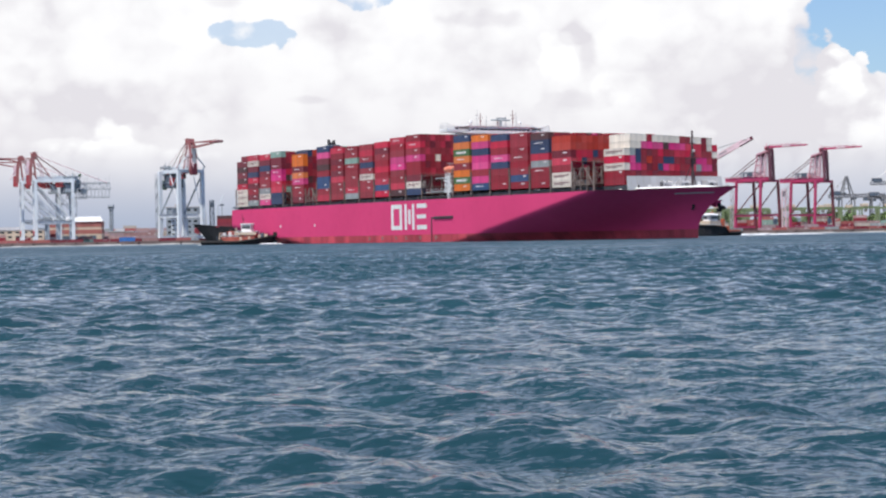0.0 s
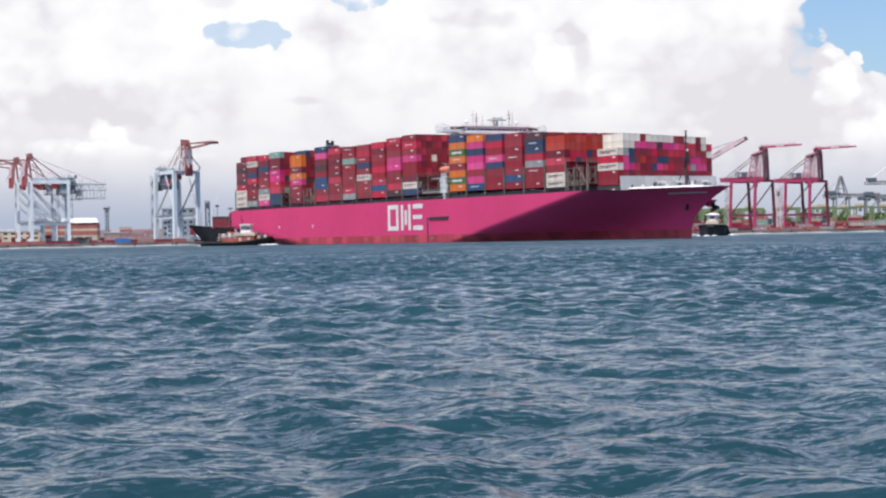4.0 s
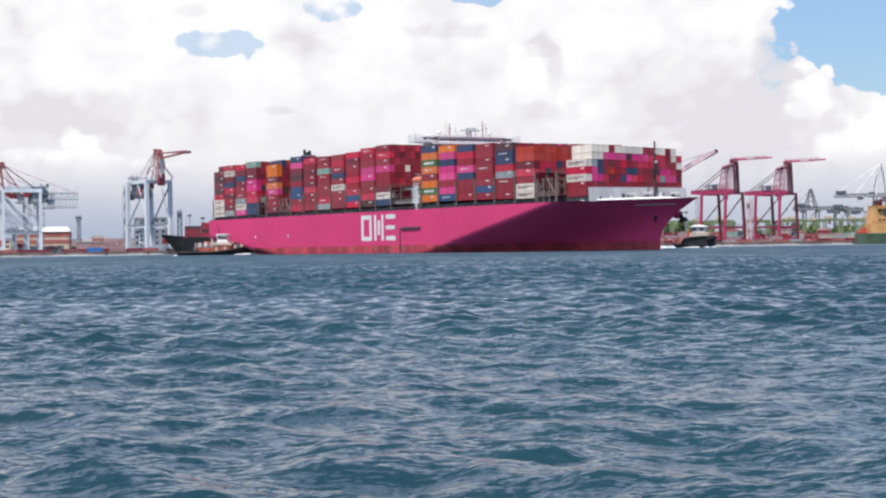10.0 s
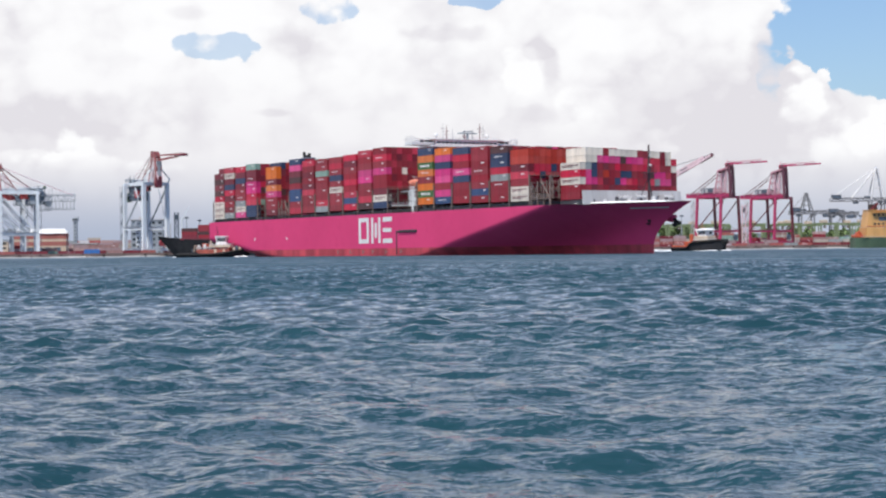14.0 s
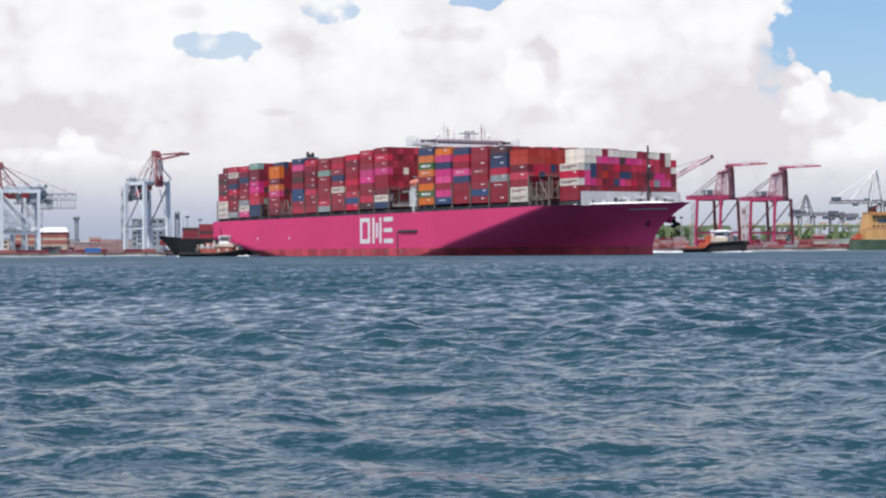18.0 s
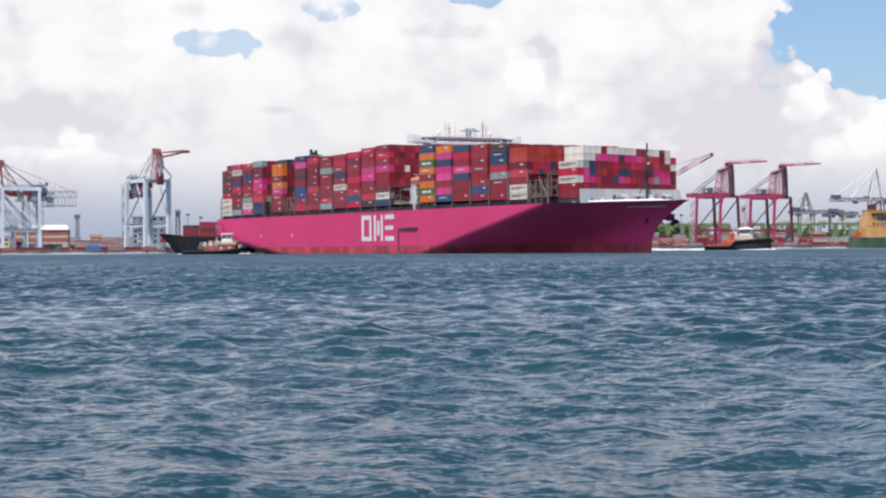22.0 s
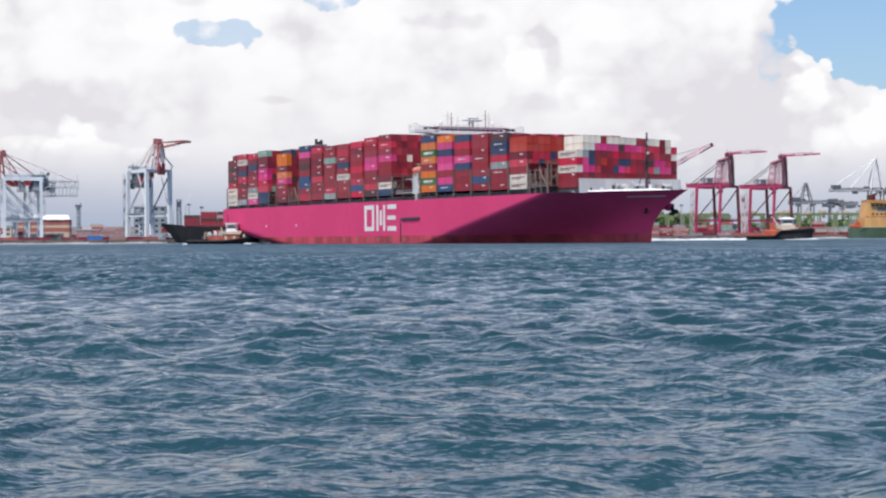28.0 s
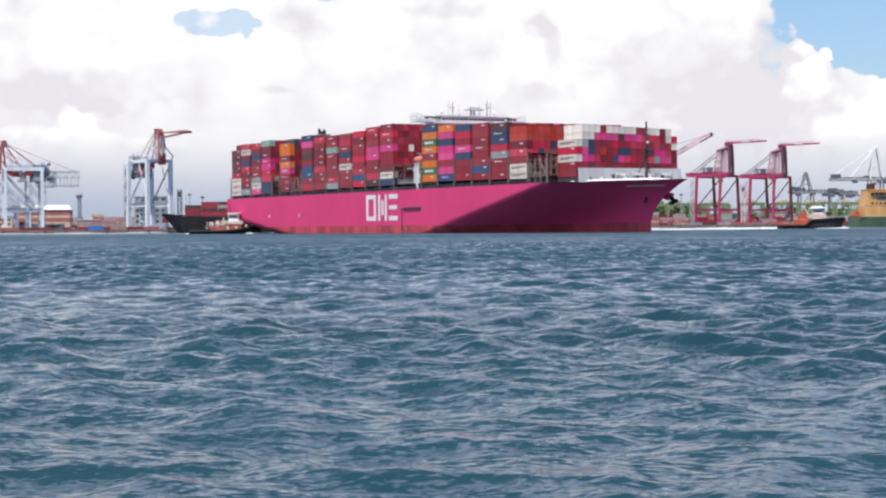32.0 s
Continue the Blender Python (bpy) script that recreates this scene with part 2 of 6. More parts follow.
M_TUGRED = mat("faded_red_deck_paint", (0.40, 0.095, 0.065), 0.6, 0, 0.15, 0.4, 0.3)
M_ORANGE = mat("orange_deck_paint", (0.55, 0.10, 0.04), 0.55, 0, 0.1, 0.4, 0.2)
M_LIFE = mat("lifeboat_orange", (0.84, 0.26, 0.16), 0.4)
M_GLASS = mat("dark_window_glass", (0.03, 0.04, 0.05), 0.12, 0, 0.1, 0.5, 0.1)
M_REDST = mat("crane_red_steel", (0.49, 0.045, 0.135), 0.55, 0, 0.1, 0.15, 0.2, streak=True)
M_CABRED = mat("cab_red_paint", (0.42, 0.065, 0.075), 0.5, 0, 0.1, 0.3, 0.2)
M_BOOMRED = mat("boom_red_white_steel", (0.36, 0.12, 0.12), 0.6, 0, 0.1, 0.2, 0.25, streak=True)
M_PALEPINK = mat("crane_faded_pink_steel", (0.80, 0.58, 0.62), 0.6, 0, 0.1, 0.2, 0.25, streak=True)
M_FADED = mat("crane_faded_red_steel", (0.66, 0.32, 0.39), 0.6, 0, 0.1, 0.2, 0.25, streak=True)
M_BOOMDARK = mat("boom_dark_steel", (0.15, 0.055, 0.080), 0.6, 0, 0.15, 0.2, 0.25, streak=True)
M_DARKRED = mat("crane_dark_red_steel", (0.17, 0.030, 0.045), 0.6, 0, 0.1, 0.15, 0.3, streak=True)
M_BLUEST = mat("crane_pale_blue_steel", (0.76, 0.80, 0.83), 0.55, 0, 0.06, 0.15, 0.18, streak=True)
M_GREYST = mat("crane_grey_steel", (0.33, 0.37, 0.41), 0.6, 0, 0.1, 0.15, 0.2, streak=True)
M_FARGREY = mat("far_crane_grey_steel", (0.23, 0.23, 0.24), 0.6, 0, 0.1, 0.15, 0.2, streak=True)
M_MAST = mat("dark_brown_mast_paint", (0.085, 0.050, 0.055), 0.6, 0, 0.15, 0.3, 0.3)
M_SLATE = mat("machinery_blue_grey", (0.10, 0.13, 0.17), 0.6, 0, 0.15, 0.3, 0.3)
M_GREENST = mat("yard_crane_green", (0.20, 0.26, 0.13), 0.6, 0, 0.12, 0.2, 0.25)
M_QUAY = mat("quay_concrete", (0.19, 0.14, 0.13), 0.85, 0, 0.15, 0.06, 0.35, bump=0.02)
# tone of the bright water at the quay foot, put into colour
M_WATERLINE = mat("pale_waterline_strip", (0.62, 0.60, 0.58), 0.85, 0, 0.15, 0.06, 0.3, bump=0.02)
M_APRON = mat("terminal_asphalt", (0.10, 0.09, 0.09), 0.9, 0, 0.2, 0.03, 0.3)
M_FENDER = mat("fender_timber", (0.06, 0.045, 0.04), 0.9, 0, 0.3, 0.6, 0.4)
M_YELLOW = mat("ochre_ship_paint", (0.66, 0.36, 0.13), 0.5, 0, 0.08, 0.12, 0.2, streak=True)
M_GREENH = mat("green_hull_paint", (0.10, 0.155, 0.095), 0.55, 0, 0.1, 0.1, 0.3, streak=True)
M_ROOF = mat("white_roof_sheet", (0.78, 0.77, 0.75), 0.5, 0, 0.05, 0.1, 0.1)
M_BRICKW = mat("warehouse_red_band", (0.40, 0.14, 0.12), 0.7, 0, 0.1, 0.1, 0.2)
M_CREAM = mat("warehouse_cream_wall", (0.62, 0.50, 0.38), 0.7, 0, 0.08, 0.1, 0.2)
M_TOWER = mat("tower_concrete", (0.32, 0.36, 0.40), 0.8, 0, 0.08, 0.1, 0.2)
M_LEAF = mat("tree_foliage", (0.15, 0.21, 0.08), 0.8, 0, 0.5, 0.25, 0.5, spread=0.3)
M_BARK = mat("tree_bark", (0.10, 0.07, 0.05), 0.9, 0, 0.2, 1.0, 0.4)
M_FOAM = mat("white_foam", (0.80, 0.82, 0.84), 0.75, 0, 0.05, 0.5, 0.15, bump=0.1)
M_HILL = mat("hazy_hill", (0.20, 0.24, 0.27), 0.95, 0, 0.1, 0.01, 0.2)


def water_material():
    m = bpy.data.materials.new("harbour_water")
    m.use_nodes = True
    nt = m.node_tree
    b = nt.nodes["Principled BSDF"]
    b.inputs["IOR"].default_value = 1.34
    b.inputs["Specular Tint"].default_value = (0.66, 0.84, 1.0, 1)
    co = nt.nodes.new("ShaderNodeTexCoord").outputs["Object"]
    n0 = noise_tex(nt, co, 0.05, 3.0, 0.5)
    nt.links.new(mixc(nt, smooth(nt, n0, 0.3, 0.7), WATER_A, WATER_B), b.inputs["Base Color"])
    # half of each position, so distances count from about the camera
    mid = vmaths(nt, "MULTIPLY", vmaths(nt, "ADD", co, nt.nodes.new("ShaderNodeNewGeometry").outputs["Position"]).outputs[0], (0.5, 0.5, 0.5)).outputs[0]
    away = vmaths(nt, "LENGTH", mid, None).outputs["Value"]
    nt.links.new(smooth(nt, away, 40.0, 400.0, 0.13, 0.34), b.inputs["Roughness"])

    def tilt(scale, detail, amount):
        """Slope of ripples of one size, as a vector."""
        n = nt.nodes.new("ShaderNodeTexNoise")
        n.inputs["Scale"].default_value, n.inputs["Detail"].default_value, n.inputs["Roughness"].default_value = 1.0, detail, 0.6
        nt.links.new(vmaths(nt, "MULTIPLY", co, scale).outputs[0], n.inputs["Vector"])
        v = vmaths(nt, "SUBTRACT", n.outputs["Color"], (0.5, 0.5, 0.5)).outputs[0]
        v = vmaths(nt, "MULTIPLY", v, (0.5, 1.0, 0.0)).outputs[0]
        k = vmaths(nt, "SCALE", v, None)
        if isinstance(amount, float):
            k.inputs[3].default_value = amount
        else:
            nt.links.new(amount, k.inputs[3])
        return k.outputs[0]

    total = nt.nodes.new("ShaderNodeNewGeometry").outputs["Normal"]

    def between(a0, a1, b0, b1, most, last=0.0):
        return maths(nt, "ADD", maths(nt, "MULTIPLY", smooth(nt, away, a0, a1, 0.0, most), smooth(nt, away, b0, b1, 1.0, 0.0)), smooth(nt, away, b0, b1, 0.0, last))

    # ripples and wavelets; farther out stretched in y, as crests look from the camera
    for scale, detail, amount in (((11.0, 27.0, 1.0), 1.0, smooth(nt, away, 18.0, 60.0, 0.95, 0.0)), ((5.0, 12.0, 1.0), 1.5, smooth(nt, away, 18.0, 70.0, 1.00, 0.0)), ((1.9, 3.2, 1.0), 3.0, smooth(nt, away, 28.0, 100.0, RIPPLE[0], 0.25)),
                                  ((2.0, 0.75, 1.0), 2.0, between(22.0, 55.0, 150.0, 320.0, RIPPLE[1], 0.3)),
                                  ((1.0, 0.17, 1.0), 2.0, between(55.0, 150.0, 350.0, 800.0, RIPPLE[2], 0.3)),
                                  ((0.40, 0.032, 1.0), 2.0, between(150.0, 420.0, 780.0, 1000.0, RIPPLE[3], 0.12)),
                                  ((0.030, 0.010, 1.0), 3.0, between(60.0, 400.0, 780.0, 1000.0, RIPPLE[4], 0.08))):
        total = vmaths(nt, "ADD", total, tilt(scale, detail, amount)).outputs[0]
    lean = nt.nodes.new("ShaderNodeCombineXYZ")   # normals tilted towards the camera, so they reflect higher sky
    nt.links.new(maths(nt, "MULTIPLY", smooth(nt, away, 14.0, 110.0, -0.050, LEAN), smooth(nt, away, 800.0, 1000.0, 1.0, 0.15)), lean.inputs[1])
    total = vmaths(nt, "ADD", total, lean.outputs[0]).outputs[0]
    nt.links.new(vmaths(nt, "NORMALIZE", total, None).outputs[0], b.inputs["Normal"])
    return m


WATER_A, WATER_B = (0.009, 0.037, 0.048), (0.013, 0.050, 0.063)
RIPPLE, LEAN = (0.65, 0.6, 0.5, 0.5, 0.3), -0.20
M_WATER = water_material()

# ---------------------------------------------------------------- mesh helpers


def mesh_of(name, verts, faces, material=None, smooth_shade=False):
    me = bpy.data.meshes.new(name)
    me.from_pydata([tuple(v) for v in verts], [], [tuple(f) for f in faces])
    me.validate()
    if smooth_shade:
        me.polygons.foreach_set("use_smooth", [True] * len(me.polygons))
    if material:
        me.materials.append(material)
    me.update()
    return me


class Build:
    """Collects boxes, beams, tubes and lofts into one mesh."""

    def __init__(self):
        self.v, self.f, self.mi = [], [], []

    def add(self, verts, faces, mi=0):
        n = len(self.v)
        self.v += [tuple(p) for p in verts]
        self.f += [tuple(i + n for i in f) for f in faces]
        self.mi += [mi] * len(faces)
        return self

    def box(self, x0, x1, y0, y1, z0, z1, bev=0.0, mi=0):
        if bev <= 0:
            v = [(x, y, z) for z in (z0, z1) for x, y in ((x0, y0), (x1, y0), (x1, y1), (x0, y1))]
            return self.add(v, [(3, 2, 1, 0), (4, 5, 6, 7), (0, 1, 5, 4), (1, 2, 6, 5), (2, 3, 7, 6), (3, 0, 4, 7)], mi)
        b = min(bev, (x1 - x0) / 3, (y1 - y0) / 3, (z1 - z0) / 3)
        rings = []
        for z, i in ((z0, b), (z0 + b, 0), (z1 - b, 0), (z1, b)):
            c = b
            rings.append([(x0 + i + c, y0 + i, z), (x1 - i - c, y0 + i, z), (x1 - i, y0 + i + c, z), (x1 - i, y1 - i - c, z),
                          (x1 - i - c, y1 - i, z), (x0 + i + c, y1 - i, z), (x0 + i, y1 - i - c, z), (x0 + i, y0 + i + c, z)])
        return self.loft(rings, True, True, mi)

    def loft(self, rings, cap0=True, cap1=True, mi=0, closed=True):
        n, k = len(rings[0]), len(rings)
        v = [p for r in rings for p in r]
        f = []
        for a in range(k - 1):
            for i in range(n if closed else n - 1):
                j = (i + 1) % n
                f.append((a * n + i, a * n + j, (a + 1) * n + j, (a + 1) * n + i))
        if cap0:
            f.append(tuple(range(n - 1, -1, -1)))
        if cap1:
            f.append(tuple(range((k - 1) * n, k * n)))
        return self.add(v, f, mi)

    def beam(self, a, b, w, h=None, mi=0):
        """Rectangular member from a to b."""
        h = h or w
        a, b = Vector(a), Vector(b)
        d = (b - a).normalized()
        side = d.cross(Vector((0, 0, 1)))
        side = side.normalized() if side.length > 1e-3 else Vector((1, 0, 0))
        up = side.cross(d).normalized()
        r = [[p + side * sx * w / 2 + up * sz * h / 2 for sx, sz in ((-1, -1), (1, -1), (1, 1), (-1, 1))] for p in (a, b)]
        return self.loft(r, True, True, mi)

    def tube(self, a, b, r0, r1=None, n=8, mi=0):
        r1 = r0 if r1 is None else r1
        a, b = Vector(a), Vector(b)
        d = (b - a).normalized()
        side = d.orthogonal().normalized()
        up = d.cross(side)
        rings = [[p + (side * math.cos(t) + up * math.sin(t)) * r for t in [2 * math.pi * i / n for i in range(n)]] for p, r in ((a, r0), (b, r1))]
        return self.loft(rings, True, True, mi)

    def truss(self, a, b, w, h, bays, t=0.5, mi=0):
        """Lattice girder: four chords with posts and diagonals."""
        a, b = Vector(a), Vector(b)
        d = (b - a).normalized()
        side = d.cross(Vector((0, 0, 1))).normalized()
        up = side.cross(d).normalized()
        c = [[a.lerp(b, i / bays) + side * sx * w / 2 + up * sz * h / 2 for i in range(bays + 1)] for sx, sz in ((-1, -1), (1, -1), (1, 1), (-1, 1))]
        for q in c:
            self.beam(q[0], q[-1], t, t, mi)
        for i in range(bays + 1):
            self.beam(c[0][i], c[3][i], t * 0.6, None, mi)
            self.beam(c[1][i], c[2][i], t * 0.6, None, mi)
            self.beam(c[0][i], c[1][i], t * 0.6, None, mi)
            if i < bays:
                s = i % 2
                self.beam(c[3 * s][i], c[3 * (1 - s)][i + 1], t * 0.55, None, mi)
                self.beam(c[1 + s][i], c[2 - s][i + 1], t * 0.55, None, mi)
        return self

    def rail(self, pts, height=1.1, t=0.07, step=2.0, mi=0):
        for a, b in zip(pts, pts[1:]):
            a, b = Vector(a), Vector(b)
            n = max(1, int((b - a).length / step))
            for k in (0.5, 1.0):
                self.beam(a + Vector((0, 0, height * k)), b + Vector((0, 0, height * k)), t, None, mi)
            for i in range(n + 1):
                p = a.lerp(b, i / n)
                self.beam(p, p + Vector((0, 0, height)), t, None, mi)
        return self

    def mesh(self, name, *materials, shade=False):
        me = mesh_of(name, self.v, self.f, None, shade)
        for m in materials:
            me.materials.append(m)
        if len(materials) > 1 and len(me.polygons) == len(self.mi):
            me.polygons.foreach_set("material_index", self.mi)
        return me


def part(name, build, material, parent, label="", shade=False):
    mats = material if isinstance(material, tuple) else (material,)
    ob = new(name, build.mesh(name, *mats, shade=shade))
    ob.parent = parent
    if label:
        tagged(ob, label)
    return ob


def thing(name, m, label, category, group="", kind=""):
    ob = new(name)
    ob.empty_display_size = 1
    ob.matrix_basis = m
    return tagged(ob, label, category, group, kind)

# ---------------------------------------------------------------- water and land


def wave_components(seed, count, heading, least, longest=4.0):
    """Wind chop: lengths from ripples to the longest waves, all about equally steep."""
    rng = random.Random(seed)
    comps = []
    for i in range(count):
        lam = least * ((longest / least) ** (i / (count - 1))) * rng.uniform(0.93, 1.07)
        ang = radians(heading + rng.gauss(0, 44))
        steep = 0.0050 + 0.0034 * min(1.0, max(0.0, (lam - 0.35) / 0.5)) - 0.0025 * max(0.0, (lam - 2.2) / 1.0)
        comps.append((lam, ang, steep * lam, rng.uniform(0, 6.283)))
    return comps


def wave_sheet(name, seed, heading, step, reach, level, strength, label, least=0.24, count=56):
    """A fan of water with its apex behind the camera, finest near it, raised into peaked wind waves."""
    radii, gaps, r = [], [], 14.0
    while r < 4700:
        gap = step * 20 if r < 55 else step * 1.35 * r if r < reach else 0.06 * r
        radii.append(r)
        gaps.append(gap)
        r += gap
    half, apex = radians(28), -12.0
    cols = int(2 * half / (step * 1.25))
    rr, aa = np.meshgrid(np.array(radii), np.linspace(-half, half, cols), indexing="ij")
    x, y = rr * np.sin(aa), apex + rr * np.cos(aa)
    z, gap = np.zeros_like(x), np.array(gaps)[:, None]
    dx, dy = np.zeros_like(x), np.zeros_like(x)
    gust = 0.75 + 0.25 * np.sin(x * 0.11 + 1.3 * np.sin(y * 0.07)) * np.sin(y * 0.09 + seed)
    for lam, ang, amp, ph in wave_components(seed, count, heading, least):
        k = 2 * math.pi / lam
        cx, cy = math.sin(ang), math.cos(ang)
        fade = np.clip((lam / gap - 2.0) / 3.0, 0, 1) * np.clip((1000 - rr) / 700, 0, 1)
        p = k * (x * cx + y * cy) + ph
        a = amp * fade * strength * gust
        z += a * np.cos(p)
        dx -= 0.50 * a * cx * np.sin(p)
        dy -= 0.50 * a * cy * np.sin(p)
    v = np.stack([x + dx, y + dy, z + level], -1).reshape(-1, 3)
    n, m = rr.shape
    idx = np.arange(n * m).reshape(n, m)
    f = np.stack([idx[:-1, :-1], idx[:-1, 1:], idx[1:, 1:], idx[1:, :-1]], -1).reshape(-1, 4)[:, ::-1]
    me = bpy.data.meshes.new(name)
    me.vertices.add(len(v))
    me.vertices.foreach_set("co", v.astype(np.float32).ravel())
    me.loops.add(f.size)
    me.loops.foreach_set("vertex_index", f.astype(np.int32).ravel())
    me.polygons.add(len(f))
    me.polygons.foreach_set("loop_start", np.arange(0, f.size, 4, dtype=np.int32))
    me.polygons.foreach_set("use_smooth", np.ones(len(f), dtype=bool))
    me.update()
    me.validate()
    me.materials.append(M_WATER)
    return tagged(new(name, me), label, "water", kind="structure")


water_far = new("water", Build().box(-4800, 4800, -1500, 4850, -3, -0.45).mesh("water", M_WATER))
tagged(water_far, "wide harbour water with small wind waves", "water", kind="structure")
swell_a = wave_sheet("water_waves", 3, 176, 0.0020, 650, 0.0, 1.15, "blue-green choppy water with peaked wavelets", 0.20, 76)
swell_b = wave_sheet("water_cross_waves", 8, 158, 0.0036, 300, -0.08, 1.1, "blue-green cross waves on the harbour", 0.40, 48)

EDGE = lambda x: 1407.5 + 0.1527 * x   # the quay's waterside line
LAND = 2.7


def build_land():
    b = Build()
    x0, x1 = -2600, 2600
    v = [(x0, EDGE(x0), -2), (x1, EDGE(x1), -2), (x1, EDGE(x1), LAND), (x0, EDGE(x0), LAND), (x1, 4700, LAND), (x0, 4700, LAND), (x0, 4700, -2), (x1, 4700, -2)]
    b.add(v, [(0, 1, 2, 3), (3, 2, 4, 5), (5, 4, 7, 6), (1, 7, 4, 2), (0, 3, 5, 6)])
    tagged(new("ground", b.mesh("ground", M_APRON)), "dark asphalt terminal ground behind the quay", "ground", kind="structure")
    q = Build()
    for i in range(-44, 52):
        x = i * 14.0
        q.add([(x, EDGE(x) - 1.2, 0.9), (x + 13.8, EDGE(x + 13.8) - 1.2, 0.9), (x + 13.8, EDGE(x + 13.8) - 1.2, LAND + 0.35), (x, EDGE(x) - 1.2, LAND + 0.35),
               (x, EDGE(x) + 1.5, LAND + 0.35), (x + 13.8, EDGE(x + 13.8) + 1.5, LAND + 0.35), (x, EDGE(x) + 1.5, 0.9), (x + 13.8, EDGE(x + 13.8) + 1.5, 0.9)],
              [(0, 1, 2, 3), (3, 2, 5, 4), (0, 6, 7, 1), (1, 7, 5, 2), (0, 3, 4, 6), (6, 4, 5, 7)])
    wall = tagged(new("quay_wall", q.mesh("quay_wall", M_QUAY)), "weathered concrete quay wall in blocks", "quay", kind="structure")
    # added pale strip stands in for bright water below the quay
    lg = Build()
    for i in range(-44, 52):
        x = i * 14.0
        d, h = 2.6 + 0.5 * math.sin(i * 2.3), 0.75 + 0.25 * math.sin(i * 1.7)
        lg.add([(x, EDGE(x) - d, -0.5), (x + 13.7, EDGE(x + 13.7) - d, -0.5), (x + 13.7, EDGE(x + 13.7) - d + 0.3, h), (x, EDGE(x) - d + 0.3, h), (x, EDGE(x) - 1.1, h), (x + 13.7, EDGE(x + 13.7) - 1.1, h)], [(0, 1, 2, 3), (3, 2, 5, 4)])
    tagged(new("bright_water_strip", lg.mesh("bright_water_strip", M_WATERLINE)), "added pale strip along the quay's waterline, standing in for bright water", "quay", kind="structure")
    fm = Build().box(-0.7, 0.7, -2.0, -1.25, -0.4, LAND - 0.1, 0.15).mesh("fender", M_FENDER)
    for i in range(-36, 42):
        x = i * 16.0 + 5
        o = new("fender", fm)
        o.parent = wall
        o.location = (x, EDGE(x), 0)


build_land()

# ---------------------------------------------------------------- the container ship
BEAM, DECK = 25.6, 17.7


def stem_x(z):
    return 345.0 + 0.093 * max(z - 2.5, 0) ** 2.0


def half_breadth(u, z):
    """Half width and place along the ship; u runs 0 to 365 from the transom to the stem."""
    x = u if u < 200 else 200 + (u - 200) * (stem_x(z) - 200) / 165
    b = BEAM
    x0 = 222 + 5.45 * z
    if x > x0:
        q = min(1.0, (x - x0) / (stem_x(z) - x0))
        p = 1.08 + 0.06 * max(0, z) / DECK
        w = min(1.0, max(0.0, z) / (DECK - 1.0))
        hollow = 0.66 * math.sin(math.pi * q ** 2.5) * (1 - w * w * (3 - 2 * w))   # upright forefoot, flared above
        b = BEAM * max(0.0, 1 - q ** p) * (1 - hollow)
    if x < 92:
        zk = 5.0 - 10.5 * x / 90
        q = (z - zk) / 5.0
        b = min(b, BEAM * (0.0 if q <= 0 else (1 - (1 - min(1, q)) ** 2.4) ** 0.5))
        b = max(b, 0.05)
    return x, b


def hull_band(levels, us):
    bu = Build()
    for s in (-1, 1):
        rows = []
        for z in levels:
            rows.append([(*(lambda xb: (xb[0], s * xb[1]))(half_breadth(u, z)), z) for u in us])
        n = len(us)
        v = [p for r in rows for p in r]
        f = []
        for a in range(len(rows) - 1):
            for i in range(n - 1):
                q = (a * n + i, a * n + i + 1, (a + 1) * n + i + 1, (a + 1) * n + i)
                f.append(q if s < 0 else q[::-1])
        bu.add(v, f)
    # transom
    k = len(levels)
    tv = [(0.0, s * half_breadth(0, z)[1], z) for z in levels for s in (-1, 1)]
    bu.add(tv, [(2 * i, 2 * i + 2, 2 * i + 3, 2 * i + 1) for i in range(k - 1)])
    return bu


